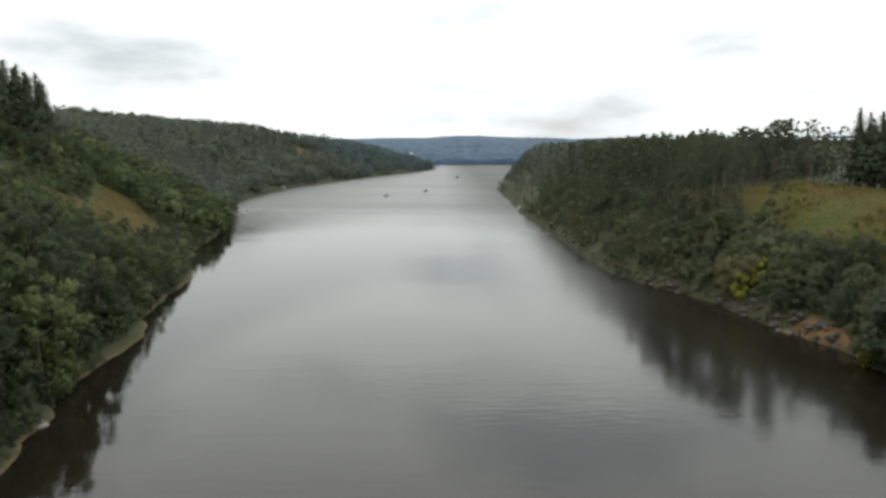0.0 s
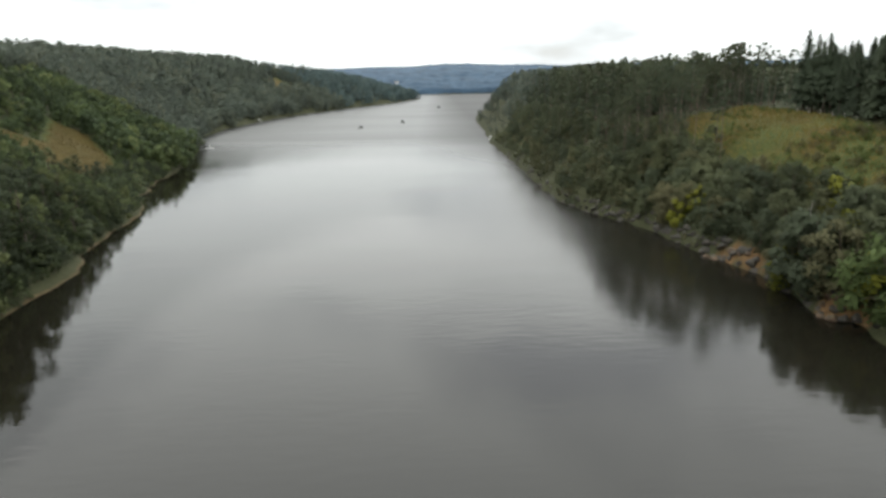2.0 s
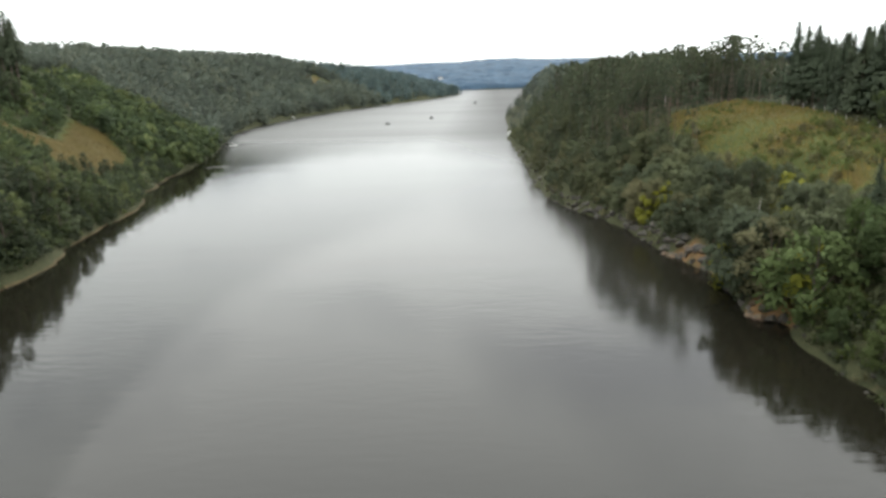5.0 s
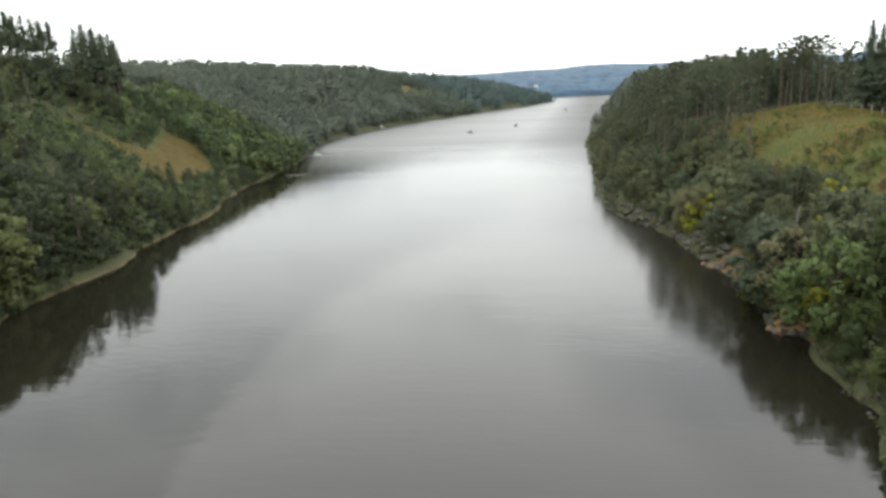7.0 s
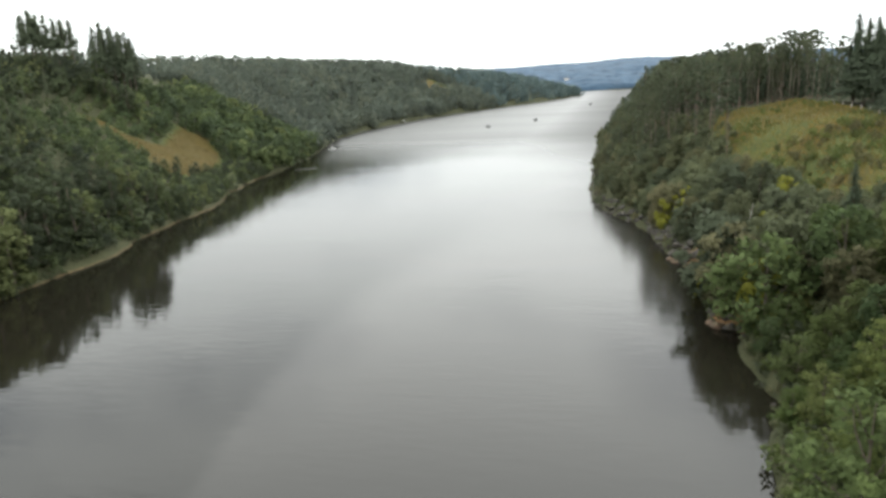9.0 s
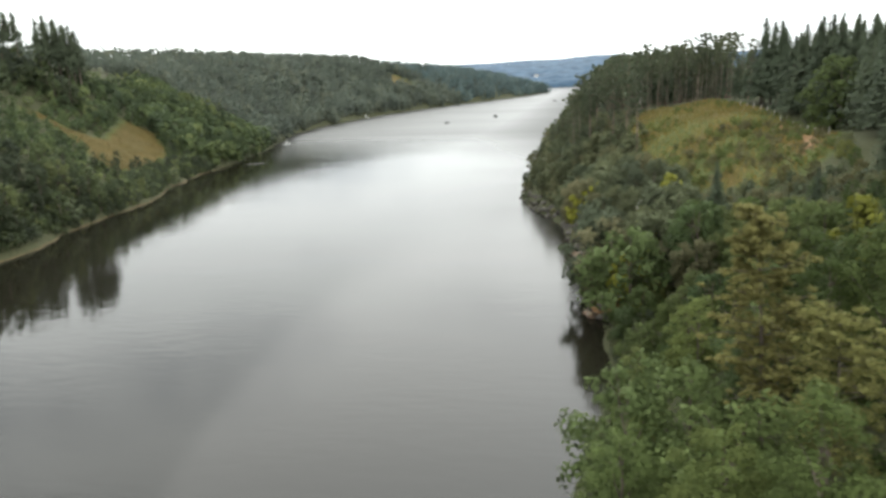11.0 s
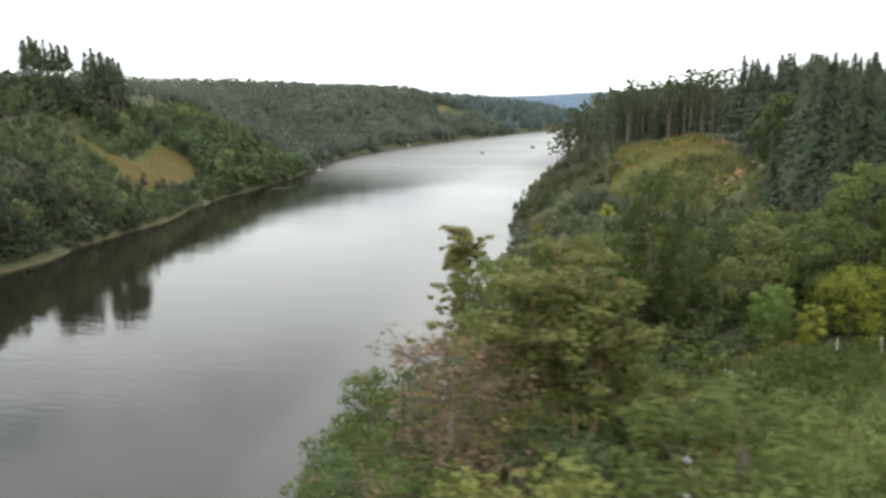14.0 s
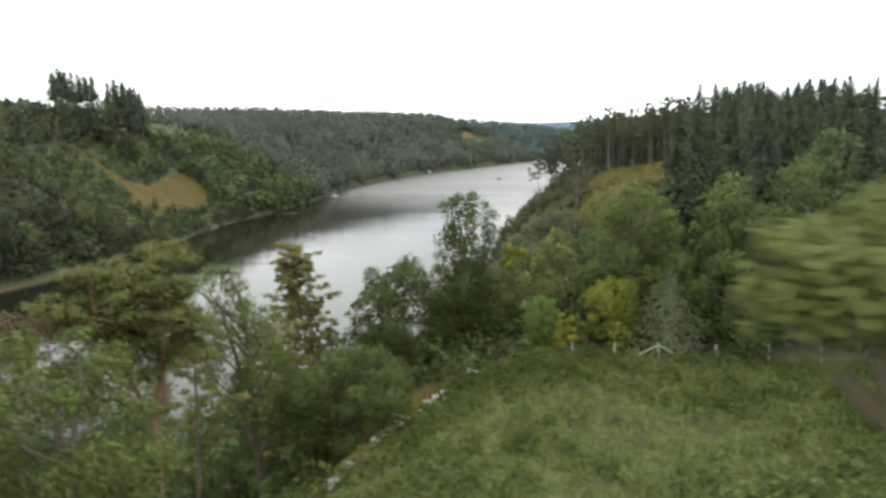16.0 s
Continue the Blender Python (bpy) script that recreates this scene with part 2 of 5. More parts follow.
ROCK_PINK = grainy("ochre_rock", (0.075, 0.052, 0.034), (0.165, 0.112, 0.070), 0.6, bump=0.8, bump_scale=2.0)
STONE_PALE = grainy("pale_stone", (0.17, 0.165, 0.15), (0.33, 0.32, 0.30), 1.5, bump=0.5)
WOOD_FENCE = grainy("weathered_fence_wood", (0.30, 0.28, 0.25), (0.46, 0.43, 0.39), 3.0, stretch=(1, 1, 0.2))
PAINT_WHITE = grainy("white_boat_paint", (0.72, 0.72, 0.70), (0.82, 0.82, 0.80), 0.8, 0.35, 0.05)
PAINT_DARK = grainy("dark_boat_paint", (0.03, 0.035, 0.04), (0.06, 0.06, 0.06), 1.0, 0.4, 0.05)
WALL_WHITE = grainy("white_plaster", (0.66, 0.65, 0.62), (0.80, 0.79, 0.76), 0.6)
ROOF_GREY = grainy("grey_roof", (0.16, 0.15, 0.14), (0.26, 0.25, 0.24), 0.8)


def ground_material():
    m, n, l, p = shader("forest_floor_and_banks")
    geo, att = n.new("ShaderNodeNewGeometry"), n.new("ShaderNodeAttribute")
    att.attribute_name = "meadow"
    sep = n.new("ShaderNodeSeparateXYZ")
    l.new(geo.outputs["Position"], sep.inputs[0])
    big, small = noise_node(n, l, 0.09, 5, 0.65, geo.outputs["Position"]), noise_node(n, l, 1.1, 5, 0.7, geo.outputs["Position"])
    floor = ramp(n, [(0.3, (0.030, 0.036, 0.016)), (0.55, (0.050, 0.052, 0.024)), (0.75, (0.075, 0.062, 0.034))])
    l.new(small.outputs["Fac"], floor.inputs["Fac"])
    dry = ramp(n, [(0.34, (0.050, 0.044, 0.013)), (0.5, (0.078, 0.058, 0.016)), (0.68, (0.112, 0.076, 0.022))])
    l.new(mix_colour(n, l, 0.5, big.outputs["Color"], small.outputs["Color"]), dry.inputs["Fac"])
    green = ramp(n, [(0.32, (0.050, 0.066, 0.018)), (0.6, (0.076, 0.088, 0.026)), (0.75, (0.13, 0.108, 0.040))])
    l.new(mix_colour(n, l, 0.5, big.outputs["Color"], small.outputs["Color"]), green.inputs["Fac"])
    ramp_dry = n.new("ShaderNodeMapRange")
    ramp_dry.inputs["From Min"].default_value, ramp_dry.inputs["From Max"].default_value = 0.5, 1.0
    l.new(att.outputs["Fac"], ramp_dry.inputs["Value"])
    ramp_green = n.new("ShaderNodeMapRange")
    ramp_green.inputs["From Max"].default_value = 0.5
    l.new(att.outputs["Fac"], ramp_green.inputs["Value"])
    c = mix_colour(n, l, ramp_green.outputs["Result"], floor.outputs["Color"], green.outputs["Color"])
    c = mix_colour(n, l, ramp_dry.outputs["Result"], c, dry.outputs["Color"])
    earth, worn = ramp(n, [(0.3, (0.120, 0.072, 0.032)), (0.55, (0.180, 0.104, 0.048)), (0.75, (0.230, 0.150, 0.078))]), n.new("ShaderNodeAttribute")
    worn.attribute_name = "worn"
    l.new(small.outputs["Fac"], earth.inputs["Fac"])
    c = mix_colour(n, l, worn.outputs["Fac"], c, earth.outputs["Color"])
    # bare drawdown strip above the water line: sand, clay and rubble
    bank = ramp(n, [(0.3, (0.052, 0.038, 0.021)), (0.5, (0.098, 0.068, 0.034)), (0.75, (0.180, 0.120, 0.060))])
    l.new(small.outputs["Fac"], bank.inputs["Fac"])
    edge = n.new("ShaderNodeMapRange")
    edge.inputs["From Min"].default_value, edge.inputs["From Max"].default_value = 0.95, 0.45
    l.new(math_node(n, l, "ADD", sep.outputs["Z"], math_node(n, l, "MULTIPLY", big.outputs["Fac"], 1.0)), edge.inputs["Value"])
    reach = n.new("ShaderNodeMapRange")  # farther up, the bank is overgrown down to the water
    reach.inputs["From Min"].default_value, reach.inputs["From Max"].default_value = 330, 270
    l.new(sep.outputs["Y"], reach.inputs["Value"])
    sandy = n.new("ShaderNodeMapRange")  # sand on the west shore; the east shore is rock
    sandy.inputs["From Min"].default_value, sandy.inputs["From Max"].default_value = 20, -20
    l.new(sep.outputs["X"], sandy.inputs["Value"])
    strip = math_node(n, l, "MULTIPLY", edge.outputs["Result"], math_node(n, l, "MULTIPLY", reach.outputs["Result"], sandy.outputs["Result"]))
    c = mix_colour(n, l, strip, c, bank.outputs["Color"])
    l.new(c, p.inputs["Base Color"])
    p.inputs["Roughness"].default_value = 0.95
    p.inputs["Specular IOR Level"].default_value = 0.2
    bp = n.new("ShaderNodeBump")
    bp.inputs["Strength"].default_value, bp.inputs["Distance"].default_value = 0.7, 0.4
    l.new(small.outputs["Fac"], bp.inputs["Height"])
    l.new(bp.outputs["Normal"], p.inputs["Normal"])
    return m


def water_material():
    m, n, l, p = shader("reservoir_water")
    geo = n.new("ShaderNodeNewGeometry")
    mp = n.new("ShaderNodeMapping")
    mp.inputs["Rotation"].default_value = (0, 0, radians(-12))
    mp.inputs["Scale"].default_value = (0.35, 1.0, 1.0)
    l.new(geo.outputs["Position"], mp.inputs["Vector"])
    ripple = noise_node(n, l, 0.7, 3, 0.5, mp.outputs["Vector"])
    swell = noise_node(n, l, 0.035, 3, 0.5, mp.outputs["Vector"])
    calm = noise_node(n, l, 0.012, 3, 0.6, mp.outputs["Vector"])
    p.inputs["Base Color"].default_value = (0.010, 0.009, 0.006, 1)
    p.inputs["IOR"].default_value = 1.333
    rough = n.new("ShaderNodeMapRange")
    rough.inputs["From Min"].default_value, rough.inputs["From Max"].default_value = 0.35, 0.65
    rough.inputs["To Min"].default_value, rough.inputs["To Max"].default_value = 0.015, 0.06
    l.new(calm.outputs["Fac"], rough.inputs["Value"])
    sep = n.new("ShaderNodeSeparateXYZ")
    l.new(geo.outputs["Position"], sep.inputs[0])
    wind = n.new("ShaderNodeMapRange")  # the open reach up the lake is ruffled by wind
    wind.inputs["From Min"].default_value, wind.inputs["From Max"].default_value = 300, 480
    wind.inputs["To Min"].default_value, wind.inputs["To Max"].default_value = 0.0, 0.3
    l.new(sep.outputs["Y"], wind.inputs["Value"])
    breeze, upward = n.new("ShaderNodeMapRange"), n.new("ShaderNodeMapRange")  # and along the east shore, less so in its lee near the bridge
    breeze.inputs["From Min"].default_value, breeze.inputs["From Max"].default_value = 0, 50
    l.new(sep.outputs["X"], breeze.inputs["Value"])
    upward.inputs["From Min"].default_value, upward.inputs["From Max"].default_value = 105, 200
    upward.inputs["To Min"].default_value, upward.inputs["To Max"].default_value = 0.06, 0.22
    l.new(sep.outputs["Y"], upward.inputs["Value"])
    ruffled = math_node(n, l, "ADD", wind.outputs["Result"], math_node(n, l, "MULTIPLY", breeze.outputs["Result"], upward.outputs["Result"]))
    for sx, sy, long, wide, turn in ((-95, 318.5, 8.0, 2.2, 0.5), (-118, 418, 14.0, 3.0, 0.2)):  # cat's-paws under the bank
        spot = n.new("ShaderNodeMapping")
        spot.vector_type = "TEXTURE"
        spot.inputs["Location"].default_value, spot.inputs["Rotation"].default_value, spot.inputs["Scale"].default_value = (sx, sy, 0), (0, 0, turn), (long, wide, 1)
        l.new(geo.outputs["Position"], spot.inputs["Vector"])
        away = n.new("ShaderNodeVectorMath")
        away.operation = "LENGTH"
        l.new(spot.outputs["Vector"], away.inputs[0])
        paw = n.new("ShaderNodeMapRange")
        paw.interpolation_type = "SMOOTHSTEP"
        paw.inputs["From Min"].default_value, paw.inputs["From Max"].default_value = 1.1, 0.3
        paw.inputs["To Max"].default_value = 0.45
        l.new(away.outputs["Value"], paw.inputs["Value"])
        ruffled = math_node(n, l, "ADD", ruffled, paw.outputs["Result"])
    l.new(math_node(n, l, "ADD", rough.outputs["Result"], ruffled), p.inputs["Roughness"])
    b1, b2 = n.new("ShaderNodeBump"), n.new("ShaderNodeBump")
    b1.inputs["Strength"].default_value, b1.inputs["Distance"].default_value = 0.22, 0.12
    b2.inputs["Strength"].default_value, b2.inputs["Distance"].default_value = 0.5, 0.25
    l.new(ripple.outputs["Fac"], b1.inputs["Height"])
    l.new(swell.outputs["Fac"], b2.inputs["Height"])
    l.new(b2.outputs["Normal"], b1.inputs["Normal"])
    l.new(b1.outputs["Normal"], p.inputs["Normal"])
    return m


GROUND_MAT, WATER_MAT = ground_material(), water_material()

# ---- the lie of the land ----
LEFT_SHORE = [(-30, -900), (-48, -200), (-50, 0), (-54, 50), (-58, 83), (-61, 96), (-64, 108), (-66, 122), (-66.5, 136), (-66, 146), (-73, 158), (-77, 186), (-82, 216),
              (-94, 246), (-101, 275), (-106, 312), (-115, 363), (-136, 435), (-156, 505), (-164, 590), (-160, 690), (-145, 800), (-108, 960), (-58, 1110), (-15, 1345), (-40, 1440), (-160, 1560)]
FAR_SHORE = [(-160, 1640), (0, 1655), (150, 1665), (330, 1640)]
RIGHT_SHORE = [(300, 1500), (200, 1300), (120, 1000), (70, 800), (53, 690), (51, 620), (50, 510), (47, 420), (50, 355), (51, 300), (52, 245), (54, 220), (58, 203), (65, 190), (70, 177),
               (72, 160), (75, 147), (79, 134), (78.5, 122), (77.5, 110), (81, 103), (80, 93), (81.5, 82), (79, 66), (77, 45), (78, 20), (80, -40), (84, -200), (90, -900)]
WATER_EDGE = np.array(LEFT_SHORE + FAR_SHORE + RIGHT_SHORE, float)
SIDE = [0] * (len(LEFT_SHORE) - 1) + [2] * (len(FAR_SHORE) + 1) + [1] * len(RIGHT_SHORE)


def shore_distance(x, y):
    """Signed distance to the water's edge (land: plus), and the side: 0 west bank, 1 east bank, 2 far bank."""
    x, y = np.asarray(x, float), np.asarray(y, float)
    best, side, inside = np.full(x.shape, 1e9), np.zeros(x.shape, int), np.zeros(x.shape, bool)
    a, b = WATER_EDGE, np.roll(WATER_EDGE, -1, 0)
    for k in range(len(a)):
        (ax, ay), (bx, by) = a[k], b[k]
        t = np.clip(((x - ax) * (bx - ax) + (y - ay) * (by - ay)) / ((bx - ax) ** 2 + (by - ay) ** 2), 0, 1)
        d = np.hypot(x - ax - t * (bx - ax), y - ay - t * (by - ay))
        if k < len(a) - 1:
            near = d < best
            best, side = np.where(near, d, best), np.where(near, SIDE[k], side)
        if ay != by:
            inside ^= ((ay > y) != (by > y)) & (x < (bx - ax) * (y - ay) / (by - ay) + ax)
    return np.where(inside, -best, best), side


def rough_noise(x, y, scale, seed=0):
    """Smooth value noise between -1 and 1."""
    u, v = np.asarray(x, float) / scale + 37.1 * seed, np.asarray(y, float) / scale - 11.7 * seed
    i, j = np.floor(u), np.floor(v)
    f, g = u - i, v - j
    f, g = f * f * (3 - 2 * f), g * g * (3 - 2 * g)

    def h(p, q):
        s = np.sin(p * 127.1 + q * 311.7 + seed * 17.3) * 43758.5453
        return 2 * (s - np.floor(s)) - 1
    return (h(i, j) * (1 - f) + h(i + 1, j) * f) * (1 - g) + (h(i, j + 1) * (1 - f) + h(i + 1, j + 1) * f) * g


def bell(x, y, cx, cy, rx, ry):
    return np.exp(-((x - cx) / rx) ** 2 - ((y - cy) / ry) ** 2)


def height(x, y):
    """The ground's height over the water."""
    x, y = np.asarray(x, float), np.asarray(y, float)
    d, side = shore_distance(x, y)
    d = d + 1.3 * rough_noise(x, y, 7, 3) * (np.abs(d) < 60)
    west = np.interp(d, [-60, -8, 0, 2.5, 8, 35, 80, 130, 300, 900, 4000], [-12, -3, 0, 1.8, 4.2, 19, 42, 55, 66, 75, 86])
    west = west * np.interp(y, [0, 900, 1150, 1345], [1, 1, 0.8, 0.55])
    east = np.interp(d, [-60, -8, 0, 1.2, 8, 15, 25, 35, 60, 150, 400, 4000], [-14, -5, 0, 2.0, 7.5, 14.5, 22, 26, 28, 32, 38, 60])
    far = np.interp(d, [-60, -8, 0, 60, 300, 800, 1500, 4000], [-10, -3, 0, 16, 42, 62, 68, 70]) + 9 * bell(x, y, 100, 2350, 160, 500)
    z = np.where(side == 0, west, np.where(side == 1, east, far))
    z = z - 4.5 * bell(x, y, 102, 98, 16, 34) * (side == 1) + 2.2 * bell(x, y, 113, 197, 11, 24) - 1.7 * bell(x, y, 122, 158, 9, 22) + 6.0 * bell(x, y, -180, 291, 28, 22)
    land = np.clip(d / 20, 0, 1)
    z = z + land * (1.1 * rough_noise(x, y, 23, 1) + 0.35 * rough_noise(x, y, 6, 2)) * np.where((x > 104) & (y < 42) & (x < 150), 0.35, 1)
    flat = 25.9 - 0.065 * (y - 24) - 1.9 * np.clip((111 - x) / 5, 0, 1) + 0.12 * rough_noise(x, y, 5, 8)  # the meadow by the bridge end
    share = np.clip((x - 102.5) / 3, 0, 1) * np.clip((52 - y) / 10, 0, 1) * np.clip((170 - x) / 25, 0, 1)
    z = z + (flat - z) * share
    return z + np.clip(d / 200, 0, 1) * 4 * rough_noise(x, y, 140, 5) * (1 - share)


def in_polygon(x, y, corners):
    x, y = np.asarray(x, float), np.asarray(y, float)
    inside = np.zeros(x.shape, bool)
    for (ax, ay), (bx, by) in zip(corners, corners[1:] + corners[:1]):
        if ay != by:
            inside ^= ((ay > y) != (by > y)) & (x < (bx - ax) * (y - ay) / (by - ay) + ax)
    return inside


KNOLL = [(87, 203), (89, 213), (97, 220), (112, 222), (118, 207), (120, 180), (122.5, 155), (123.5, 138), (119.5, 125), (112, 116), (105, 119), (99, 132), (93, 147), (90, 160), (89, 180)]
HILL_CLEARING = [(-166, 252), (-160, 255), (-142, 249), (-134, 252), (-135, 262), (-148, 293), (-139, 301), (-125, 291), (-110, 265), (-107, 246), (-106, 226), (-128, 237), (-147, 244), (-162, 246)]
TOP_MEADOW = [(105, -30), (104.5, 15), (105.5, 26), (107, 36), (112, 39), (120, 40), (150, 41), (170, 20), (170, -30)]
WORN_STRIP = [(116.6, 164), (118.2, 164), (118.6, 150), (118.2, 136), (116.4, 127), (113.6, 124), (113.4, 127), (115.6, 137), (116.2, 150)]
SCARS = [[(73.5, 149), (77, 148), (81, 140), (81.5, 134), (78.5, 134), (76, 141)], [(76.5, 112), (80.5, 112.5), (83.5, 106), (82.5, 102), (79, 104)]]
FAR_PATCH = [(-205, 880), (-165, 880), (-160, 925), (-205, 930)]


def on_bare_earth(x, y):
    return np.any([in_polygon(x, y, p) for p in [WORN_STRIP] + SCARS], axis=0)


def clear_of_trees(x, y):
    return on_bare_earth(x, y) | in_polygon(x, y, KNOLL) | in_polygon(x, y, HILL_CLEARING) | in_polygon(x, y, TOP_MEADOW) | in_polygon(x, y, FAR_PATCH)


def mesh_of(name, verts, faces, mats, face_mat=None, tint=None, smooth=False, out=None):
    """A mesh from arrays: corners, quads or triangles, and one chance number a corner."""
    verts, faces = np.asarray(verts, np.float32), np.asarray(faces, np.int32)
    me = bpy.data.meshes.new(name)
    me.vertices.add(len(verts))
    me.vertices.foreach_set("co", verts.ravel())
    me.loops.add(faces.size)
    me.loops.foreach_set("vertex_index", faces.ravel())
    me.polygons.add(len(faces))
    me.polygons.foreach_set("loop_start", np.arange(len(faces), dtype=np.int32) * faces.shape[1])
    for m in mats:
        me.materials.append(m)
    if face_mat is not None:
        me.polygons.foreach_set("material_index", np.asarray(face_mat, np.int32))
    me.polygons.foreach_set("use_smooth", np.full(len(faces), smooth))
    if tint is not None:
        me.attributes.new("tint", "FLOAT", "POINT").data.foreach_set("value", np.asarray(tint, np.float32))
    if out is not None:
        me.attributes.new("outward", "FLOAT_VECTOR", "POINT").data.foreach_set("vector", np.asarray(out, np.float32).ravel())
    me.update(calc_edges=True)
    me.validate()
    return me


def grid_lines(*runs):
    out = []
    for a, b, step in runs:
        out += list(np.arange(a, b - 1e-6, step))
    return np.array(out + [runs[-1][1]])


def build_ground():
    xs = grid_lines((-4600, -900, 370), (-900, -340, 40), (-340, -190, 7), (-190, -40, 2.5), (-40, 40, 8), (40, 135, 2.0), (135, 190, 5), (190, 420, 14), (420, 900, 48), (900, 4600, 370))
    ys = grid_lines((-900, -60, 70), (-60, 0, 6), (0, 320, 2.2), (320, 520, 5), (520, 1750, 15), (1750, 2800, 60), (2800, 4800, 250))
    gx, gy = np.meshgrid(xs, ys)
    z = height(gx, gy)
    n, m = gx.shape
    k = np.arange(n * m).reshape(n, m)
    faces = np.stack([k[:-1, :-1], k[:-1, 1:], k[1:, 1:], k[1:, :-1]], -1).reshape(-1, 4)
    me = mesh_of("ground", np.stack([gx, gy, z], -1).reshape(-1, 3), faces, [GROUND_MAT], smooth=True)
    meadow = np.where(in_polygon(gx, gy, TOP_MEADOW), 0.5, 0.0)
    meadow = np.where(in_polygon(gx, gy, HILL_CLEARING) | in_polygon(gx, gy, FAR_PATCH), 1.0, meadow)
    meadow = np.where(in_polygon(gx, gy, [(102.5, 18), (106, 18), (106.2, 30), (107, 36.5), (103.5, 38)]), 1.0, meadow)
    meadow = np.where(in_polygon(gx, gy, KNOLL), np.clip(0.78 + 0.45 * rough_noise(gx, gy, 7, 7), 0, 1), meadow)
    worn = np.where(on_bare_earth(gx, gy), 1.0, 0.0)
    me.attributes.new("worn", "FLOAT", "POINT").data.foreach_set("value", worn.ravel().astype(np.float32))
    me.attributes.new("meadow", "FLOAT", "POINT").data.foreach_set("value", meadow.ravel().astype(np.float32))
    return tagged(new("ground", me), "wooded valley slopes with bare sandy banks and dry clearings", "ground", kind="structure")


build_ground()
wx, wy = grid_lines((-400, 600, 50)), grid_lines((-900, 1800, 50))
gx, gy = np.meshgrid(wx, wy)
k = np.arange(gx.size).reshape(gx.shape)
tagged(new("water", mesh_of("water", np.stack([gx, gy, gx * 0], -1).reshape(-1, 3), np.stack([k[:-1, :-1], k[:-1, 1:], k[1:, 1:], k[1:, :-1]], -1).reshape(-1, 4), [WATER_MAT])),
       "calm grey-brown reservoir water with faint ripples", "water", kind="structure")


# ---- trees ----
def unit(v):
    return v / np.maximum(np.linalg.norm(v, axis=-1, keepdims=True), 1e-9)


def leaf_quads(rng, at, out, size, stretch=1.0, scatter=0.42):
    """One uneven four-cornered leaf clump at each place, facing roughly outwards."""
    n = len(at)
    normal = unit(out + rng.normal(0, scatter, (n, 3)))
    a = unit(np.cross(normal, rng.normal(0, 1, (n, 3))))
    b = np.cross(normal, a)
    s = size * rng.uniform(0.6, 1.3, (n, 1))
    corners = []
    for ca, cb in ((1, 0.15), (0.1, 1), (-1, -0.1), (-0.15, -1)):
        r = rng.uniform(0.35, 0.65, (n, 1))
        corners.append(at + s * r * (ca * a * stretch + cb * b) + normal * s * rng.uniform(-0.15, 0.15, (n, 1)))
    return np.stack(corners, 1).reshape(-1, 3), np.arange(4 * n).reshape(n, 4), np.repeat(unit(out), 4, 0)


def join(chunks):
    verts, faces, base = [], [], 0
    for v, f in chunks:
        verts.append(v)
        faces.append(f + base)
        base += len(v)
    return np.concatenate(verts), np.concatenate(faces)


def tube(points, radii, sides=6):
    points, radii = np.asarray(points, float), np.asarray(radii, float)
    way = unit(np.gradient(points, axis=0))
    side = unit(np.cross(way, np.array([0.31, 0.95, 0.07])))
    up = np.cross(way, side)
    ang = np.arange(sides) * 2 * np.pi / sides
    ring = points[:, None] + radii[:, None, None] * (np.cos(ang)[None, :, None] * side[:, None] + np.sin(ang)[None, :, None] * up[:, None])
    k = np.arange(len(points) * sides).reshape(len(points), sides)
    nxt = np.roll(k, -1, 1)
    faces = np.stack([k[:-1], nxt[:-1], nxt[1:], k[1:]], -1).reshape(-1, 4)
    return ring.reshape(-1, 3), faces


def lobe_leaves(rng, centres, radii, count, size):
    weight = radii ** 2 / np.sum(radii ** 2)
    pick = rng.choice(len(centres), count, p=weight)
    d = unit(rng.normal(0, 1, (count, 3)) + np.array([0, 0, 0.35]))
    r = radii[pick] * rng.uniform(0.5, 1.18, count)
    at = centres[pick] + d * r[:, None] * np.array([1, 1, 0.85])
    middle = np.average(centres, axis=0, weights=radii)
    v, f, _ = leaf_quads(rng, at, d, size)
    return v, f, np.repeat(unit(0.75 * d + 0.55 * unit(at - middle) + np.array([0, 0, 0.6])), 4, 0)


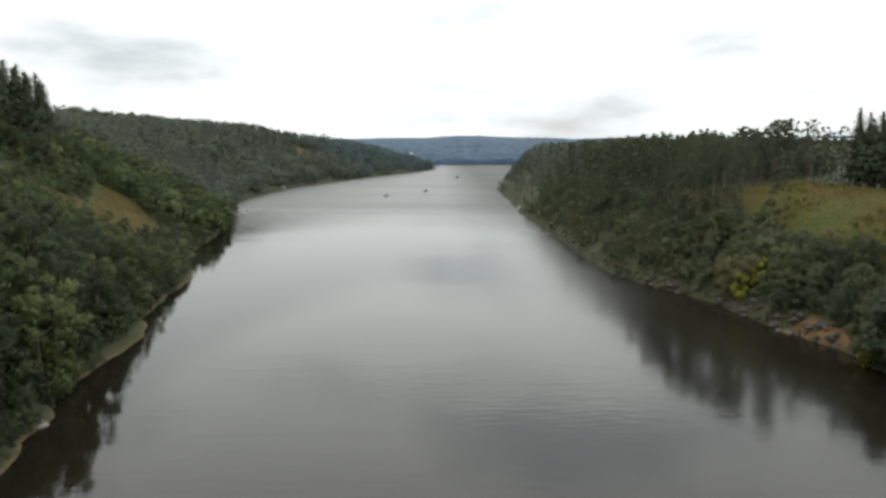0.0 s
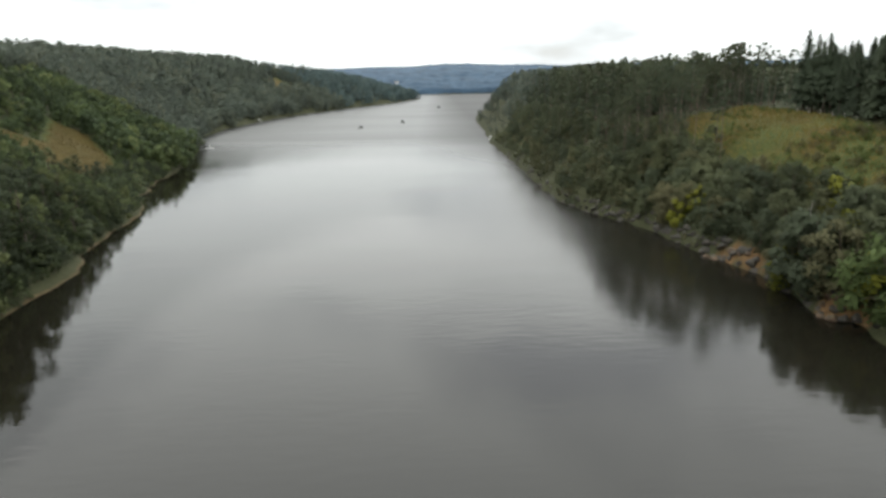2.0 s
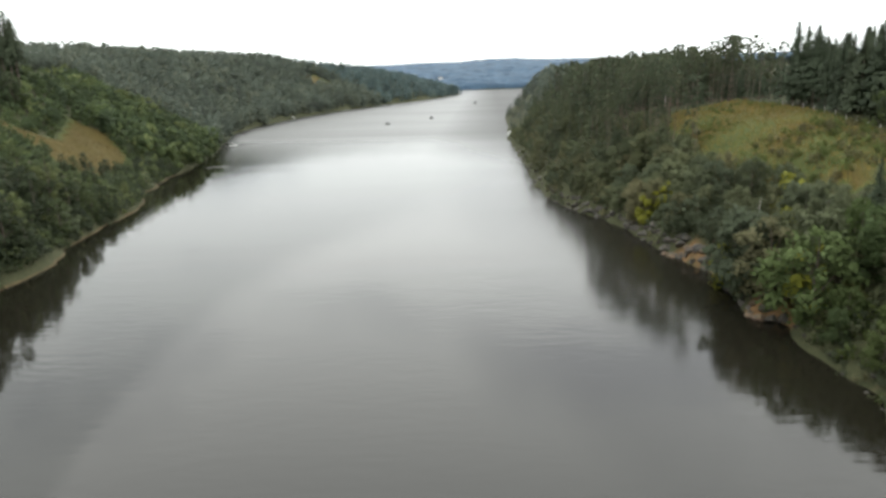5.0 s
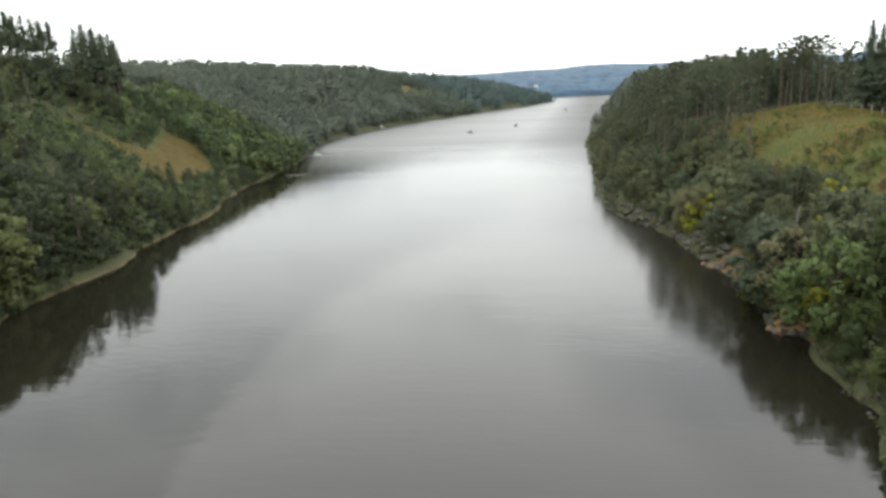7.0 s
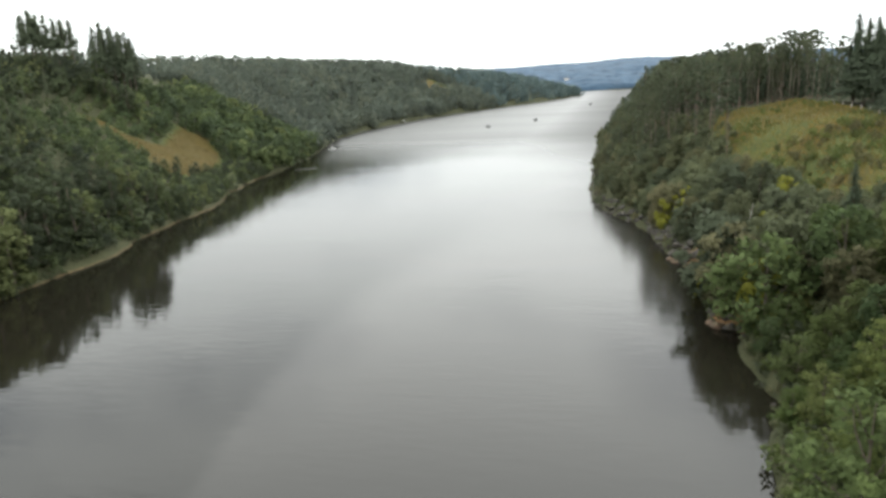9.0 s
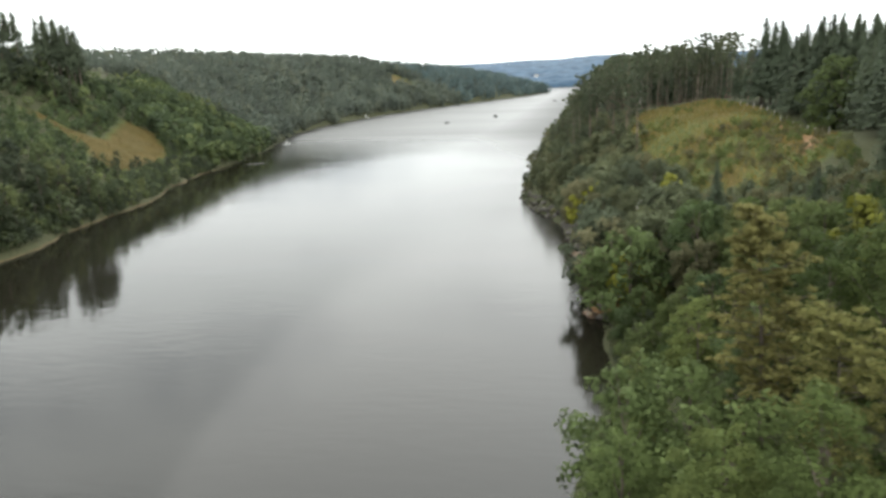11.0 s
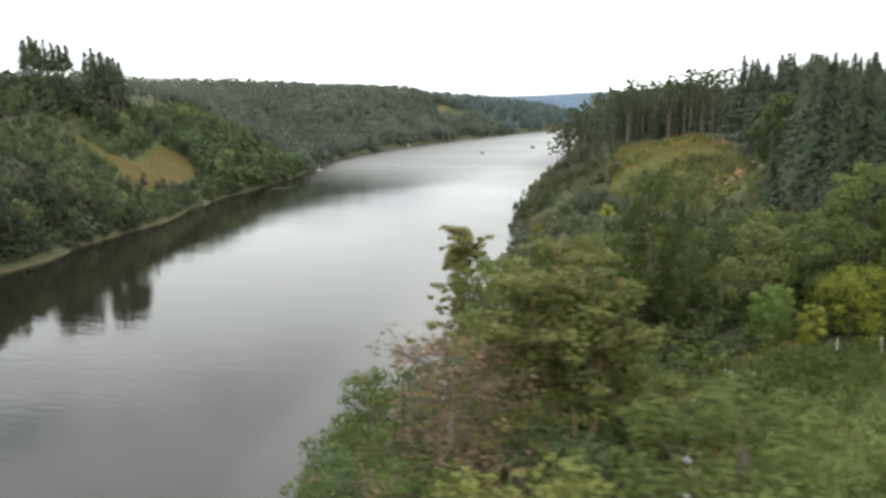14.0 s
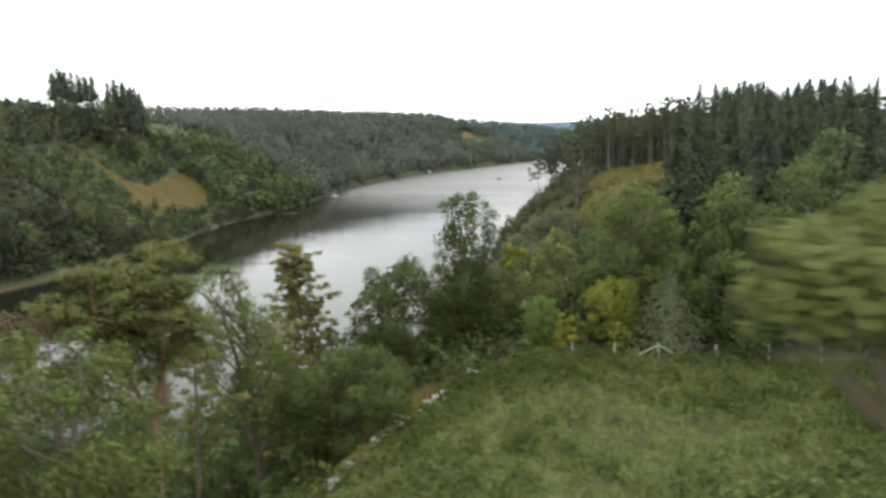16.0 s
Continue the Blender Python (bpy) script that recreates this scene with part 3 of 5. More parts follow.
def broadleaf(seed, tall, wide, low, lobes, leaves, size, limbs=7):
    """Trunk and crown of a broad-leaved tree."""
    rng = np.random.default_rng(seed)
    lean = rng.normal(0, 0.03, 2) * tall
    stem = [(lean[0] * s * s, lean[1] * s * s, s * tall * 0.82) for s in np.linspace(-0.06, 1, 7)]
    wood = [tube(stem, tall * 0.016 * np.linspace(1.15, 0.25, 7), 7)]
    centres, radii = [], []
    for i in range(lobes):
        s = (i + 0.5) / lobes
        hgt = low + (1 - low) * s ** 0.9
        reach = wide * math.sqrt(max(0.05, 1 - ((s - 0.38) / 0.66) ** 2)) * rng.uniform(0.35, 1.05)
        a = i * 2.4 + rng.uniform(-0.5, 0.5)
        centres.append((reach * math.cos(a) + lean[0] * s, reach * math.sin(a) + lean[1] * s, tall * hgt - wide * 0.32))
        radii.append(wide * rng.uniform(0.18, 0.46) * (1.15 - 0.45 * s))
    centres, radii = np.array(centres), np.array(radii)
    for i in range(0, lobes, max(1, lobes // max(1, limbs))) if limbs else ():
        c = centres[i]
        start = np.array(stem[3]) * 0.5 + np.array(stem[2]) * 0.5
        start[2] = max(tall * 0.2, c[2] - wide * 0.9)
        mid = (start + c) / 2 + rng.normal(0, 0.2, 3)
        wood.append(tube([start, mid, c], tall * np.array([0.007, 0.005, 0.002]), 5))
    return join(wood), lobe_leaves(rng, centres, radii, leaves, size)


def spruce(seed, tall, wide, whorls, boughs, low=0.12, droop=0.35, sprays=4, size=0.85, point=0.72, tip=0.22):
    """A spruce: drooping boughs in whorls, each hung with ragged sprays of needles."""
    rng = np.random.default_rng(seed)
    stem = tube([(0, 0, -0.04 * tall), (0, 0, 0.3 * tall), (0, 0, 0.7 * tall), (0, 0, 0.99 * tall)], tall * np.array([0.014, 0.011, 0.006, 0.001]), 6)
    at, out, big = [], [], []
    for w in range(whorls):
        s = (w + 0.5) / whorls
        z0 = tall * (low + (0.985 - low) * s)
        reach = wide * (1 - s) ** point + 0.055 * tip * tall
        for k in range(max(3, int(boughs * (1 - 0.5 * s)))):
            a, r = rng.uniform(0, 6.28), reach * rng.uniform(0.35, 1.3)
            way = np.array([math.cos(a), math.sin(a), 0])
            for q in range(sprays):
                f = (q + rng.uniform(0.35, 1.0)) / sprays
                at.append(way * r * f + np.array([0, 0, z0 - droop * r * f ** 1.3 + rng.normal(0, 0.012) * tall]) + rng.normal(0, 0.07, 3) * r)
                out.append(way * 0.8 + np.array([0, 0, 0.55]))
                big.append(size * (tip + (1.2 - tip) * (1 - s) ** 0.8))
    return stem, leaf_quads(rng, np.array(at), np.array(out), np.array(big)[:, None], 1.25, 0.28)


def pine(seed, tall, wide, low, lobes, leaves, size, bend=0.02, bare=0, spread=1.0):
    """A Scots pine: a long bare trunk, crooked limbs and flat cushions of needles."""
    rng = np.random.default_rng(seed)
    b = rng.normal(0, bend, (2, 2)) * tall
    def axis(s):
        return np.array([b[0, 0] * s * s + b[1, 0] * math.sin(5 * s) * 0.3, b[0, 1] * s * s + b[1, 1] * math.sin(4 * s) * 0.3, s * tall * 0.95])
    wood = [tube([axis(s) for s in np.linspace(-0.05, 1, 9)], tall * 0.0135 * np.linspace(1.1, 0.3, 9), 7)]
    centres, radii = [], []
    for i in range(lobes):
        s = low + (1.0 - low) * ((i + 0.5) / lobes)
        a = i * 2.4 + rng.uniform(-0.6, 0.6)
        top = (s - low) / (1 - low)
        reach = wide * (1 - 0.75 * top ** 2.5) * rng.uniform(0.45, 1.0)
        start = axis(max(0.1, s - 0.07))
        c = start + np.array([reach * math.cos(a), reach * math.sin(a), tall * 0.07 * rng.uniform(0.3, 1.4)])
        kink = (start + c) / 2 + np.array([0, 0, -0.1 * reach]) + rng.normal(0, 0.1, 3)
        wood.append(tube([start, kink, c], tall * np.array([0.0045, 0.0032, 0.0012]), 5))
        centres.append(c)
        radii.append(wide * rng.uniform(0.20, 0.36) * spread)
    for i in range(bare):
        s = rng.uniform(0.2, low)
        a = rng.uniform(0, 6.28)
        start = axis(s)
        r = rng.uniform(0.3, 0.9) * wide
        wood.append(tube([start, start + np.array([r * math.cos(a), r * math.sin(a), rng.uniform(-0.2, 0.3) * r])], tall * np.array([0.004, 0.001]), 4))
    centres, radii = np.array(centres), np.array(radii)
    pick = rng.choice(len(centres), leaves, p=radii ** 2 / np.sum(radii ** 2))
    d = unit(rng.normal(0, 1, (leaves, 3)) + np.array([0, 0, 0.3]))
    at = centres[pick] + d * (radii[pick] * rng.uniform(0.3, 1.15, leaves))[:, None] * np.array([1, 1, 0.68])
    return join(wood), leaf_quads(rng, at, unit(d + np.array([0, 0, 0.5])), size, 1.2)


def scots(seed, tall, wide, low, limbs, tufts, needles, size, lean=(0.0, 0.0), fork=0.0, droop=0.0, girth=0.010, thick=0.16):
    """A Scots pine with forking stems, rising crooked limbs and flat pads of needles on their twigs."""
    rng = np.random.default_rng(seed)
    wob = rng.normal(0, 0.012, 4) * tall

    def trunk(s):
        return np.array([lean[0] * max(s, 0.0) ** 1.5 + wob[0] * math.sin(5 * s), lean[1] * max(s, 0.0) ** 1.5 + wob[1] * math.sin(4 * s + 1), s * tall * 0.96])
    stems = [trunk]
    wood = [tube([trunk(s) for s in np.linspace(-0.05, fork or 1, 9)], tall * girth * np.linspace(1.1, 0.62 if fork else 0.2, 9), 7)]
    if fork:
        stems = []
        turn = rng.uniform(0, 6.28)
        for k in range(3):
            a, out = turn + k * 2.1 + rng.uniform(-0.3, 0.3), wide * rng.uniform(0.35, 0.55)

            def stem(s, a=a, out=out, k=k):
                u = max(0.0, (s - fork) / (1 - fork))
                return trunk(fork) + np.array([math.cos(a) * out * u ** 0.7, math.sin(a) * out * u ** 0.7, (s - fork) * tall * (0.96 - 0.07 * k)]) + 0.04 * wide * np.array([math.sin(7 * u), math.sin(6 * u + k), 0])
            stems.append(stem)
            wood.append(tube([stem(s) for s in np.linspace(fork, 1, 6)], tall * girth * np.linspace(0.55, 0.12, 6), 6))
    at, out_way = [], []
    for i in range(limbs):
        top = (i + 0.5) / limbs
        s = low + (0.99 - low) * top
        stem = stems[i % len(stems)]
        start = stem(s - 0.03)
        reach = wide * (0.6 if fork else 1.0) * math.sqrt(max(0.06, 1 - ((top - 0.33) / 0.72) ** 2)) * rng.uniform(0.55, 1.1)
        a = i * 2.4 + rng.uniform(-0.7, 0.7)
        way = np.array([math.cos(a), math.sin(a), 0])
        rise = reach * (rng.uniform(0.05, 0.5) + 0.3 * top - droop)
        end = start + way * reach + np.array([0, 0, rise])
        kink = start + way * reach * 0.5 + np.array([0, 0, rise * 0.35]) + rng.normal(0, 0.06, 3) * reach
        wood.append(tube([start, kink, end], tall * girth * np.array([0.26, 0.17, 0.06]), 4))
        for q in range(tufts):
            f = 1.0 if q == 0 else rng.uniform(0.3, 1.0)
            base = (start + (kink - start) * 2 * f) if f < 0.5 else (kink + (end - kink) * (2 * f - 1))
            c = base + rng.normal(0, 1, 3) * reach * np.array([0.24, 0.24, 0.12]) + np.array([0, 0, 0.03 * wide])
            wood.append(tube([base, c], tall * girth * np.array([0.07, 0.03]), 3))
            rad = thick * wide * rng.uniform(0.6, 1.3)
            d = unit(rng.normal(0, 1, (needles, 3)))
            at.append(c + d * (rad * rng.uniform(0.3, 1.1, needles))[:, None] * np.array([1, 1, 0.5]))
            out_way.append(unit(d + np.array([0, 0, 0.6])))
    return join(wood), leaf_quads(rng, np.concatenate(at), np.concatenate(out_way), size, 1.3)


def tree_thing(name, model, bark, leaf, label, category, group):
    """One tree, with its trunk and its crown as parts; the model stands at its own foot."""
    root = tagged(new(name), label, category, group)
    (tv, tf), (cv, cf, cn) = model
    for part_name, v, f, m, out in (("trunk", tv, tf, bark, None), ("crown", cv, cf, leaf, cn)):
        ob = new(part_name, mesh_of(part_name, v, f, [m], smooth=part_name == "trunk", out=out))
        ob.parent = root
    return root


def stand(x, y, tall=1.0, wide=1.0, turn=0.0, sink=0.0):
    """The pose of a tree on the ground at (x, y)."""
    return Matrix.Translation((x, y, float(height(x, y)) - sink)) @ Matrix.Rotation(turn, 4, "Z") @ Matrix.Diagonal((wide, wide, tall, 1))


PLACED = []  # x, y of every tree that stands singly


def plant(kind, x, y, tall, wide=None, turn=None, rng=random):
    """The next tree of a kind: the first one is the model itself, the others are its copies."""
    s = tall / kind["tall"]
    m = stand(x, y, s, (wide or 1.0) * s, rng.uniform(0, 6.28) if turn is None else turn)
    if kind["used"]:
        ob = copy_thing(kind["root"], m @ Matrix.Diagonal((*[1 / v for v in kind["root"].scale], 1)))
    else:
        ob, kind["used"] = kind["root"], True
        ob.matrix_basis = m
    PLACED.append((x, y))
    return ob


def kind_of(name, tall, model, bark, leaf, label, category, group):
    return {"root": tree_thing(name, model, bark, leaf, label, category, group), "tall": tall, "used": False}


def jittered(x0, x1, y0, y1, step, seed):
    rng = np.random.default_rng(seed)
    gx, gy = np.meshgrid(np.arange(x0, x1, step), np.arange(y0, y1, step))
    return (gx + rng.uniform(-0.45, 0.45, gx.shape) * step).ravel(), (gy + rng.uniform(-0.45, 0.45, gx.shape) * step).ravel()


# foreground trees on the near end of the east bank, each with its own shape
def single(name, x, y, top, model_of, bark, leaf, label, category, group="trees by the bridge end"):
    tall = top - float(height(x, y))
    root = tree_thing(name, model_of(tall), bark, leaf, label, category, group)
    root.matrix_basis = stand(x, y)
    PLACED.append((x, y))
    return root


NEAR = [  # kind, place, height of the top, model, bark, leaves, label, category
    ("pine_tree", 90.4, 42.6, 32.4, lambda t: scots(11, t, 3.0, 0.26, 60, 9, 58, 0.15, (-1.6, 0.5), 0, 0.1, 0.010, 0.14), BARK, NEEDLE_PINE, "slender leaning Scots pine with an open tufted top above the water", "pine tree"),
    ("pine_tree", 100.6, 14.1, 36.9, lambda t: scots(12, t, 3.6, 0.74, 50, 8, 105, 0.10, (0.8, 0.5), 0.56, 0.1, 0.0125, 0.15), BARK_RED, NEEDLE_PINE, "broad flat-crowned Scots pine with a reddish forked trunk", "pine tree"),
    ("pine_tree", 97.0, 20.5, 32.4, lambda t: scots(13, t, 2.4, 0.55, 14, 4, 110, 0.10, (0.9, -0.3), 0, 0.1, 0.010, 0.17), BARK, NEEDLE_PINE, "thin open-crowned Scots pine with a leaning trunk", "pine tree"),
    ("broadleaf_tree", 96.8, 26.3, 33.9, lambda t: broadleaf(26, t, 2.6, 0.4, 44, 12500, 0.14, 16), BARK, LEAF_OLIVE, "airy olive-green birch among the pines", "tree"),
    ("pine_tree", 92.6, 34.6, 27.5, lambda t: scots(29, t, 3.6, 0.3, 32, 5, 100, 0.13, (-0.6, 0.4), 0, 0.1, 0.010, 0.17), BARK, NEEDLE_PINE, "crooked Scots pine on the edge of the steep bank", "pine tree"),
    ("pine_tree", 98.6, 10.0, 35.4, lambda t: scots(14, t, 2.9, 0.34, 84, 7, 18, 0.08, (-0.4, 0.0), 0, 0.2, 0.0085, 0.14), BARK, LEAF_BROWN, "dying pine with sparse rust-brown needles", "dead pine"),
    ("broadleaf_tree", 105.3, 7.1, 35.8, lambda t: broadleaf(15, t, 2.9, 0.25, 34, 23750, 0.12, 14), BARK, LEAF_MID, "mid-green broad-leaved tree at the meadow's edge", "tree"),
    ("broadleaf_tree", 102.2, 27.8, 28.2, lambda t: broadleaf(28, t, 3.1, 0.25, 25, 22800, 0.13, 10), BARK, LEAF_MID, "green broad-leaved tree among the pines", "tree"),
    ("broadleaf_tree", 97.6, 8.8, 33.0, lambda t: broadleaf(64, t, 3.4, 0.2, 24, 15200, 0.13, 8), BARK, LEAF_MID, "leafy oak on the edge of the steep bank", "tree"),
    ("broadleaf_tree", 102.2, 10.8, 32.6, lambda t: broadleaf(65, t, 3.0, 0.2, 24, 15200, 0.12, 8), BARK, LEAF_BROAD, "dark green tree under the pines", "tree"),
    ("broadleaf_tree", 93.8, 12.8, 30.0, lambda t: broadleaf(66, t, 3.4, 0.2, 24, 13300, 0.14, 8), BARK, LEAF_BROAD, "dark green tree low on the steep bank", "tree"),
    ("broadleaf_tree", 94.0, 6.0, 30.0, lambda t: broadleaf(67, t, 3.0, 0.2, 21, 12350, 0.14, 8), BARK, LEAF_MID, "green tree low on the steep bank", "tree"),
    ("broadleaf_tree", 99.6, 12.6, 30.0, lambda t: broadleaf(68, t, 3.0, 0.2, 22, 13300, 0.13, 8), BARK, LEAF_BROAD, "shaded dark green tree between the pines", "tree"),
    ("broadleaf_tree", 101.6, 3.7, 34.8, lambda t: broadleaf(16, t, 3.2, 0.35, 25, 17100, 0.12), BARK, LEAF_WILLOW, "pale yellow-green tree leaning out over the water", "tree"),
    ("broadleaf_tree", 84.3, 27.4, 22.0, lambda t: broadleaf(33, t, 2.7, 0.15, 40, 9500, 0.17, 10), BARK, LEAF_OLIVE, "yellowing olive-green tree low above the water", "tree"),
    ("broadleaf_tree", 85.6, 31.0, 22.6, lambda t: broadleaf(34, t, 3.1, 0.12, 40, 11000, 0.17, 10), BARK, LEAF_MID, "leafy green tree on the steep bank above the water", "tree"),
    ("broadleaf_tree", 89.2, 25.0, 27.2, lambda t: broadleaf(35, t, 3.2, 0.15, 42, 14000, 0.15, 10), BARK, LEAF_MID, "tall green tree rising from the steep bank", "tree"),
    ("broadleaf_tree", 80.7, 39.8, 16.8, lambda t: broadleaf(39, t, 3.0, 0.1, 38, 9000, 0.19, 8), BARK, LEAF_BROAD, "green tree at the water's edge", "tree"),
    ("broadleaf_tree", 95.2, 46.5, 29.2, lambda t: broadleaf(46, t, 2.7, 0.12, 44, 12000, 0.18, 9), BARK, LEAF_MID, "dark green tree with an open top on the steep bank", "tree"),
    ("broadleaf_tree", 98.0, 44.5, 30.6, lambda t: broadleaf(17, t, 4.0, 0.2, 46, 17100, 0.19), BARK, LEAF_MID, "dense dark green broad-leaved tree on the steep bank", "tree"),
    ("broadleaf_tree", 102.4, 47.5, 36.0, lambda t: broadleaf(27, t, 2.7, 0.25, 52, 13300, 0.17), BARK, LEAF_MID, "leafy green tree with an open feathery top", "tree"),
    ("broadleaf_tree", 100.6, 33, 26.8, lambda t: broadleaf(18, t, 3.4, 0.1, 26, 16150, 0.15, 4), BARK, LEAF_MID, "rounded dark green tree below the stone edge", "tree"),
    ("broadleaf_tree", 116.8, 47.0, 36.6, lambda t: broadleaf(19, t, 3.4, 0.15, 34, 17100, 0.19), BARK, LEAF_OLIVE, "tall leafy green tree behind the fence", "tree"),
    ("broadleaf_tree", 124.4, 44.6, 35.8, lambda t: broadleaf(20, t, 3.7, 0.1, 34, 17100, 0.19), BARK, LEAF_MID, "full dark green tree behind the fence", "tree"),
    ("maple_tree", 115.2, 43.2, 30.0, lambda t: broadleaf(21, t, 2.5, 0.1, 44, 6840, 0.16, 7), BARK, LEAF_YELLOW, "small maple with yellowing leaves behind the fence", "maple tree"),
    ("maple_tree", 110.6, 42.2, 28.6, lambda t: broadleaf(22, t, 1.5, 0.1, 32, 4560, 0.14, 4), BARK, LEAF_BRIGHT, "young light green maple beside the fence", "maple tree"),
    ("maple_tree", 112.4, 40.6, 27.8, lambda t: broadleaf(25, t, 0.9, 0.1, 16, 2280, 0.13, 3), BARK, LEAF_YELLOW, "yellow-green maple sapling at the fence", "maple tree"),
    ("spruce_tree", 119.4, 42.4, 30.5, lambda t: spruce(23, t, 2.9, 30, 30, 0.03, 0.2, 12, 0.18, 0.5), BARK, NEEDLE_GROVE, "small grey-green spruce behind the fence", "spruce tree"),
    ("broadleaf_tree", 122.4, 46.0, 29.6, lambda t: broadleaf(61, t, 2.3, 0.05, 21, 11400, 0.16, 6), BARK, LEAF_BROAD, "low dark green tree behind the fence", "tree"),
    ("spruce_tree", 128.2, 46.2, 32.5, lambda t: spruce(62, t, 2.9, 26, 17, 0.02, 0.3, 7, 0.38, 0.6), BARK, NEEDLE_SPRUCE, "bushy dark green spruce behind the fence", "spruce tree"),
    ("spruce_tree", 132.0, 45.5, 31.0, lambda t: spruce(63, t, 2.6, 26, 17, 0.02, 0.3, 7, 0.36, 0.6), BARK, NEEDLE_SPRUCE, "low dark spruce behind the fence", "spruce tree"),
    ("broadleaf_tree", 122.95, -0.3, 39.9, lambda t: broadleaf(24, t, 1.3, 0.93, 30, 8000, 0.09, 12), BARK, LEAF_HAZEL, "slim olive-green ash at the roadside end of the meadow", "tree"),
]
for kind_name, px, py, top, model_of, bark, leaf, label, category in NEAR:
    single(kind_name, px, py, top, model_of, bark, leaf, label, category)

# east bank, mixed wood as far as the pine grove
EAST_LABELS = ["dark green broad-leaved tree on the steep east bank", "mid-green broad-leaved tree on the east bank", "rounded green tree above the rocky shore", "tall green tree on the east slope", "light green tree on the east bank", "bronze-brown tree turning early on the east bank"]
EAST_LEAVES = [LEAF_OAK, LEAF_BROAD, LEAF_OAK, LEAF_MID, LEAF_BROAD, LEAF_BRONZE]
EAST = [kind_of("broadleaf_tree", t, broadleaf(30 + i, t, w, lo, nl + 12, 2600, 0.40, 5), BARK, EAST_LEAVES[i], EAST_LABELS[i], "tree", "trees on the east bank")
        for i, (t, w, lo, nl) in enumerate([(9, 3.5, 0.08, 20), (8, 3.4, 0.05, 18), (7, 3.0, 0.05, 16), (11, 3.6, 0.1, 22), (9, 3.0, 0.1, 18), (8, 3.0, 0.08, 18)])]
PINES = [kind_of("pine_tree", t, scots(40 + i, t, w, lo, 16, 3, 26, 0.5, (0.4 * i, 0.3), 0, 0.05, 0.0048, 0.15), BARK_PINE, NEEDLE_GROVE, lab, "pine tree", "pines on the east bank")
         for i, (t, w, lo, lab) in enumerate([(24, 2.8, 0.54, "tall Scots pine with a long bare reddish trunk"), (22, 2.6, 0.6, "slender Scots pine with a small high crown"), (25, 3.2, 0.55, "old Scots pine with a spreading dark crown")])]
SPRUCES = [kind_of("spruce_tree", t, spruce(50 + i, t, w * 1.2, 34, 15, lo, 0.45, 9, 0.58, 0.85, 0.3), BARK, NEEDLE_SPRUCE, lab, "spruce tree", "spruces on the hill")
           for i, (t, w, lo, lab) in enumerate([(22, 3.6, 0.08, "tall dark green pointed spruce"), (20, 3.2, 0.15, "narrow dark spruce in a dense stand"), (24, 3.6, 0.3, "tall spruce with a bare lower trunk")])]
EAST_NEAR = [kind_of("broadleaf_tree", t, broadleaf(110 + i, t, w, lo, nl + 12, 2900, 0.34, 6), BARK, leaf, lab, "tree", "trees on the east bank")
             for i, (t, w, lo, nl, leaf, lab) in enumerate([(10, 3.3, 0.08, 26, LEAF_BROAD, "leafy green tree on the bank below the meadow"), (9, 3.2, 0.05, 24, LEAF_BROAD, "green oak on the bank below the meadow"),
                                                            (11, 3.2, 0.1, 26, LEAF_OLIVE, "light green tree on the bank below the meadow")])]
NEAR_SPRUCES = [kind_of("spruce_tree", 18, spruce(120 + i, 18, w * 1.2, 34, 17, 0.04, 0.4, 9, 0.45, 1.0), BARK, NEEDLE_DARK, lab, "spruce tree", "spruces behind the fence")
                for i, (w, lab) in enumerate([(3.3, "dense dark spruce behind the meadow fence"), (3.8, "broad dark green spruce with drooping boughs")])]
DULL_LABELS = ["grey-green tree on the rocky slope below the knoll", "muted olive tree on the rocky east slope", "scrubby dull green tree on the east slope"]
EAST_DULL = [kind_of("broadleaf_tree", t, broadleaf(140 + i, t, w, lo, nl + 12, 2200, 0.38, 5), BARK, LEAF_DULL, DULL_LABELS[i], "tree", "trees on the east bank")
             for i, (t, w, lo, nl) in enumerate([(8, 3.2, 0.06, 18), (7, 3.1, 0.05, 16), (6, 2.8, 0.04, 14)])]
r = random.Random(5)
xs, ys = jittered(72, 140, 12, 245, 5.0, 60)
ds, _ = shore_distance(xs, ys)
ok = (ds > 1.2) & ~clear_of_trees(xs, ys) & (ds < 62) & ~((xs < 124) & (xs > 112) & (ys > 132) & (ys < 205))
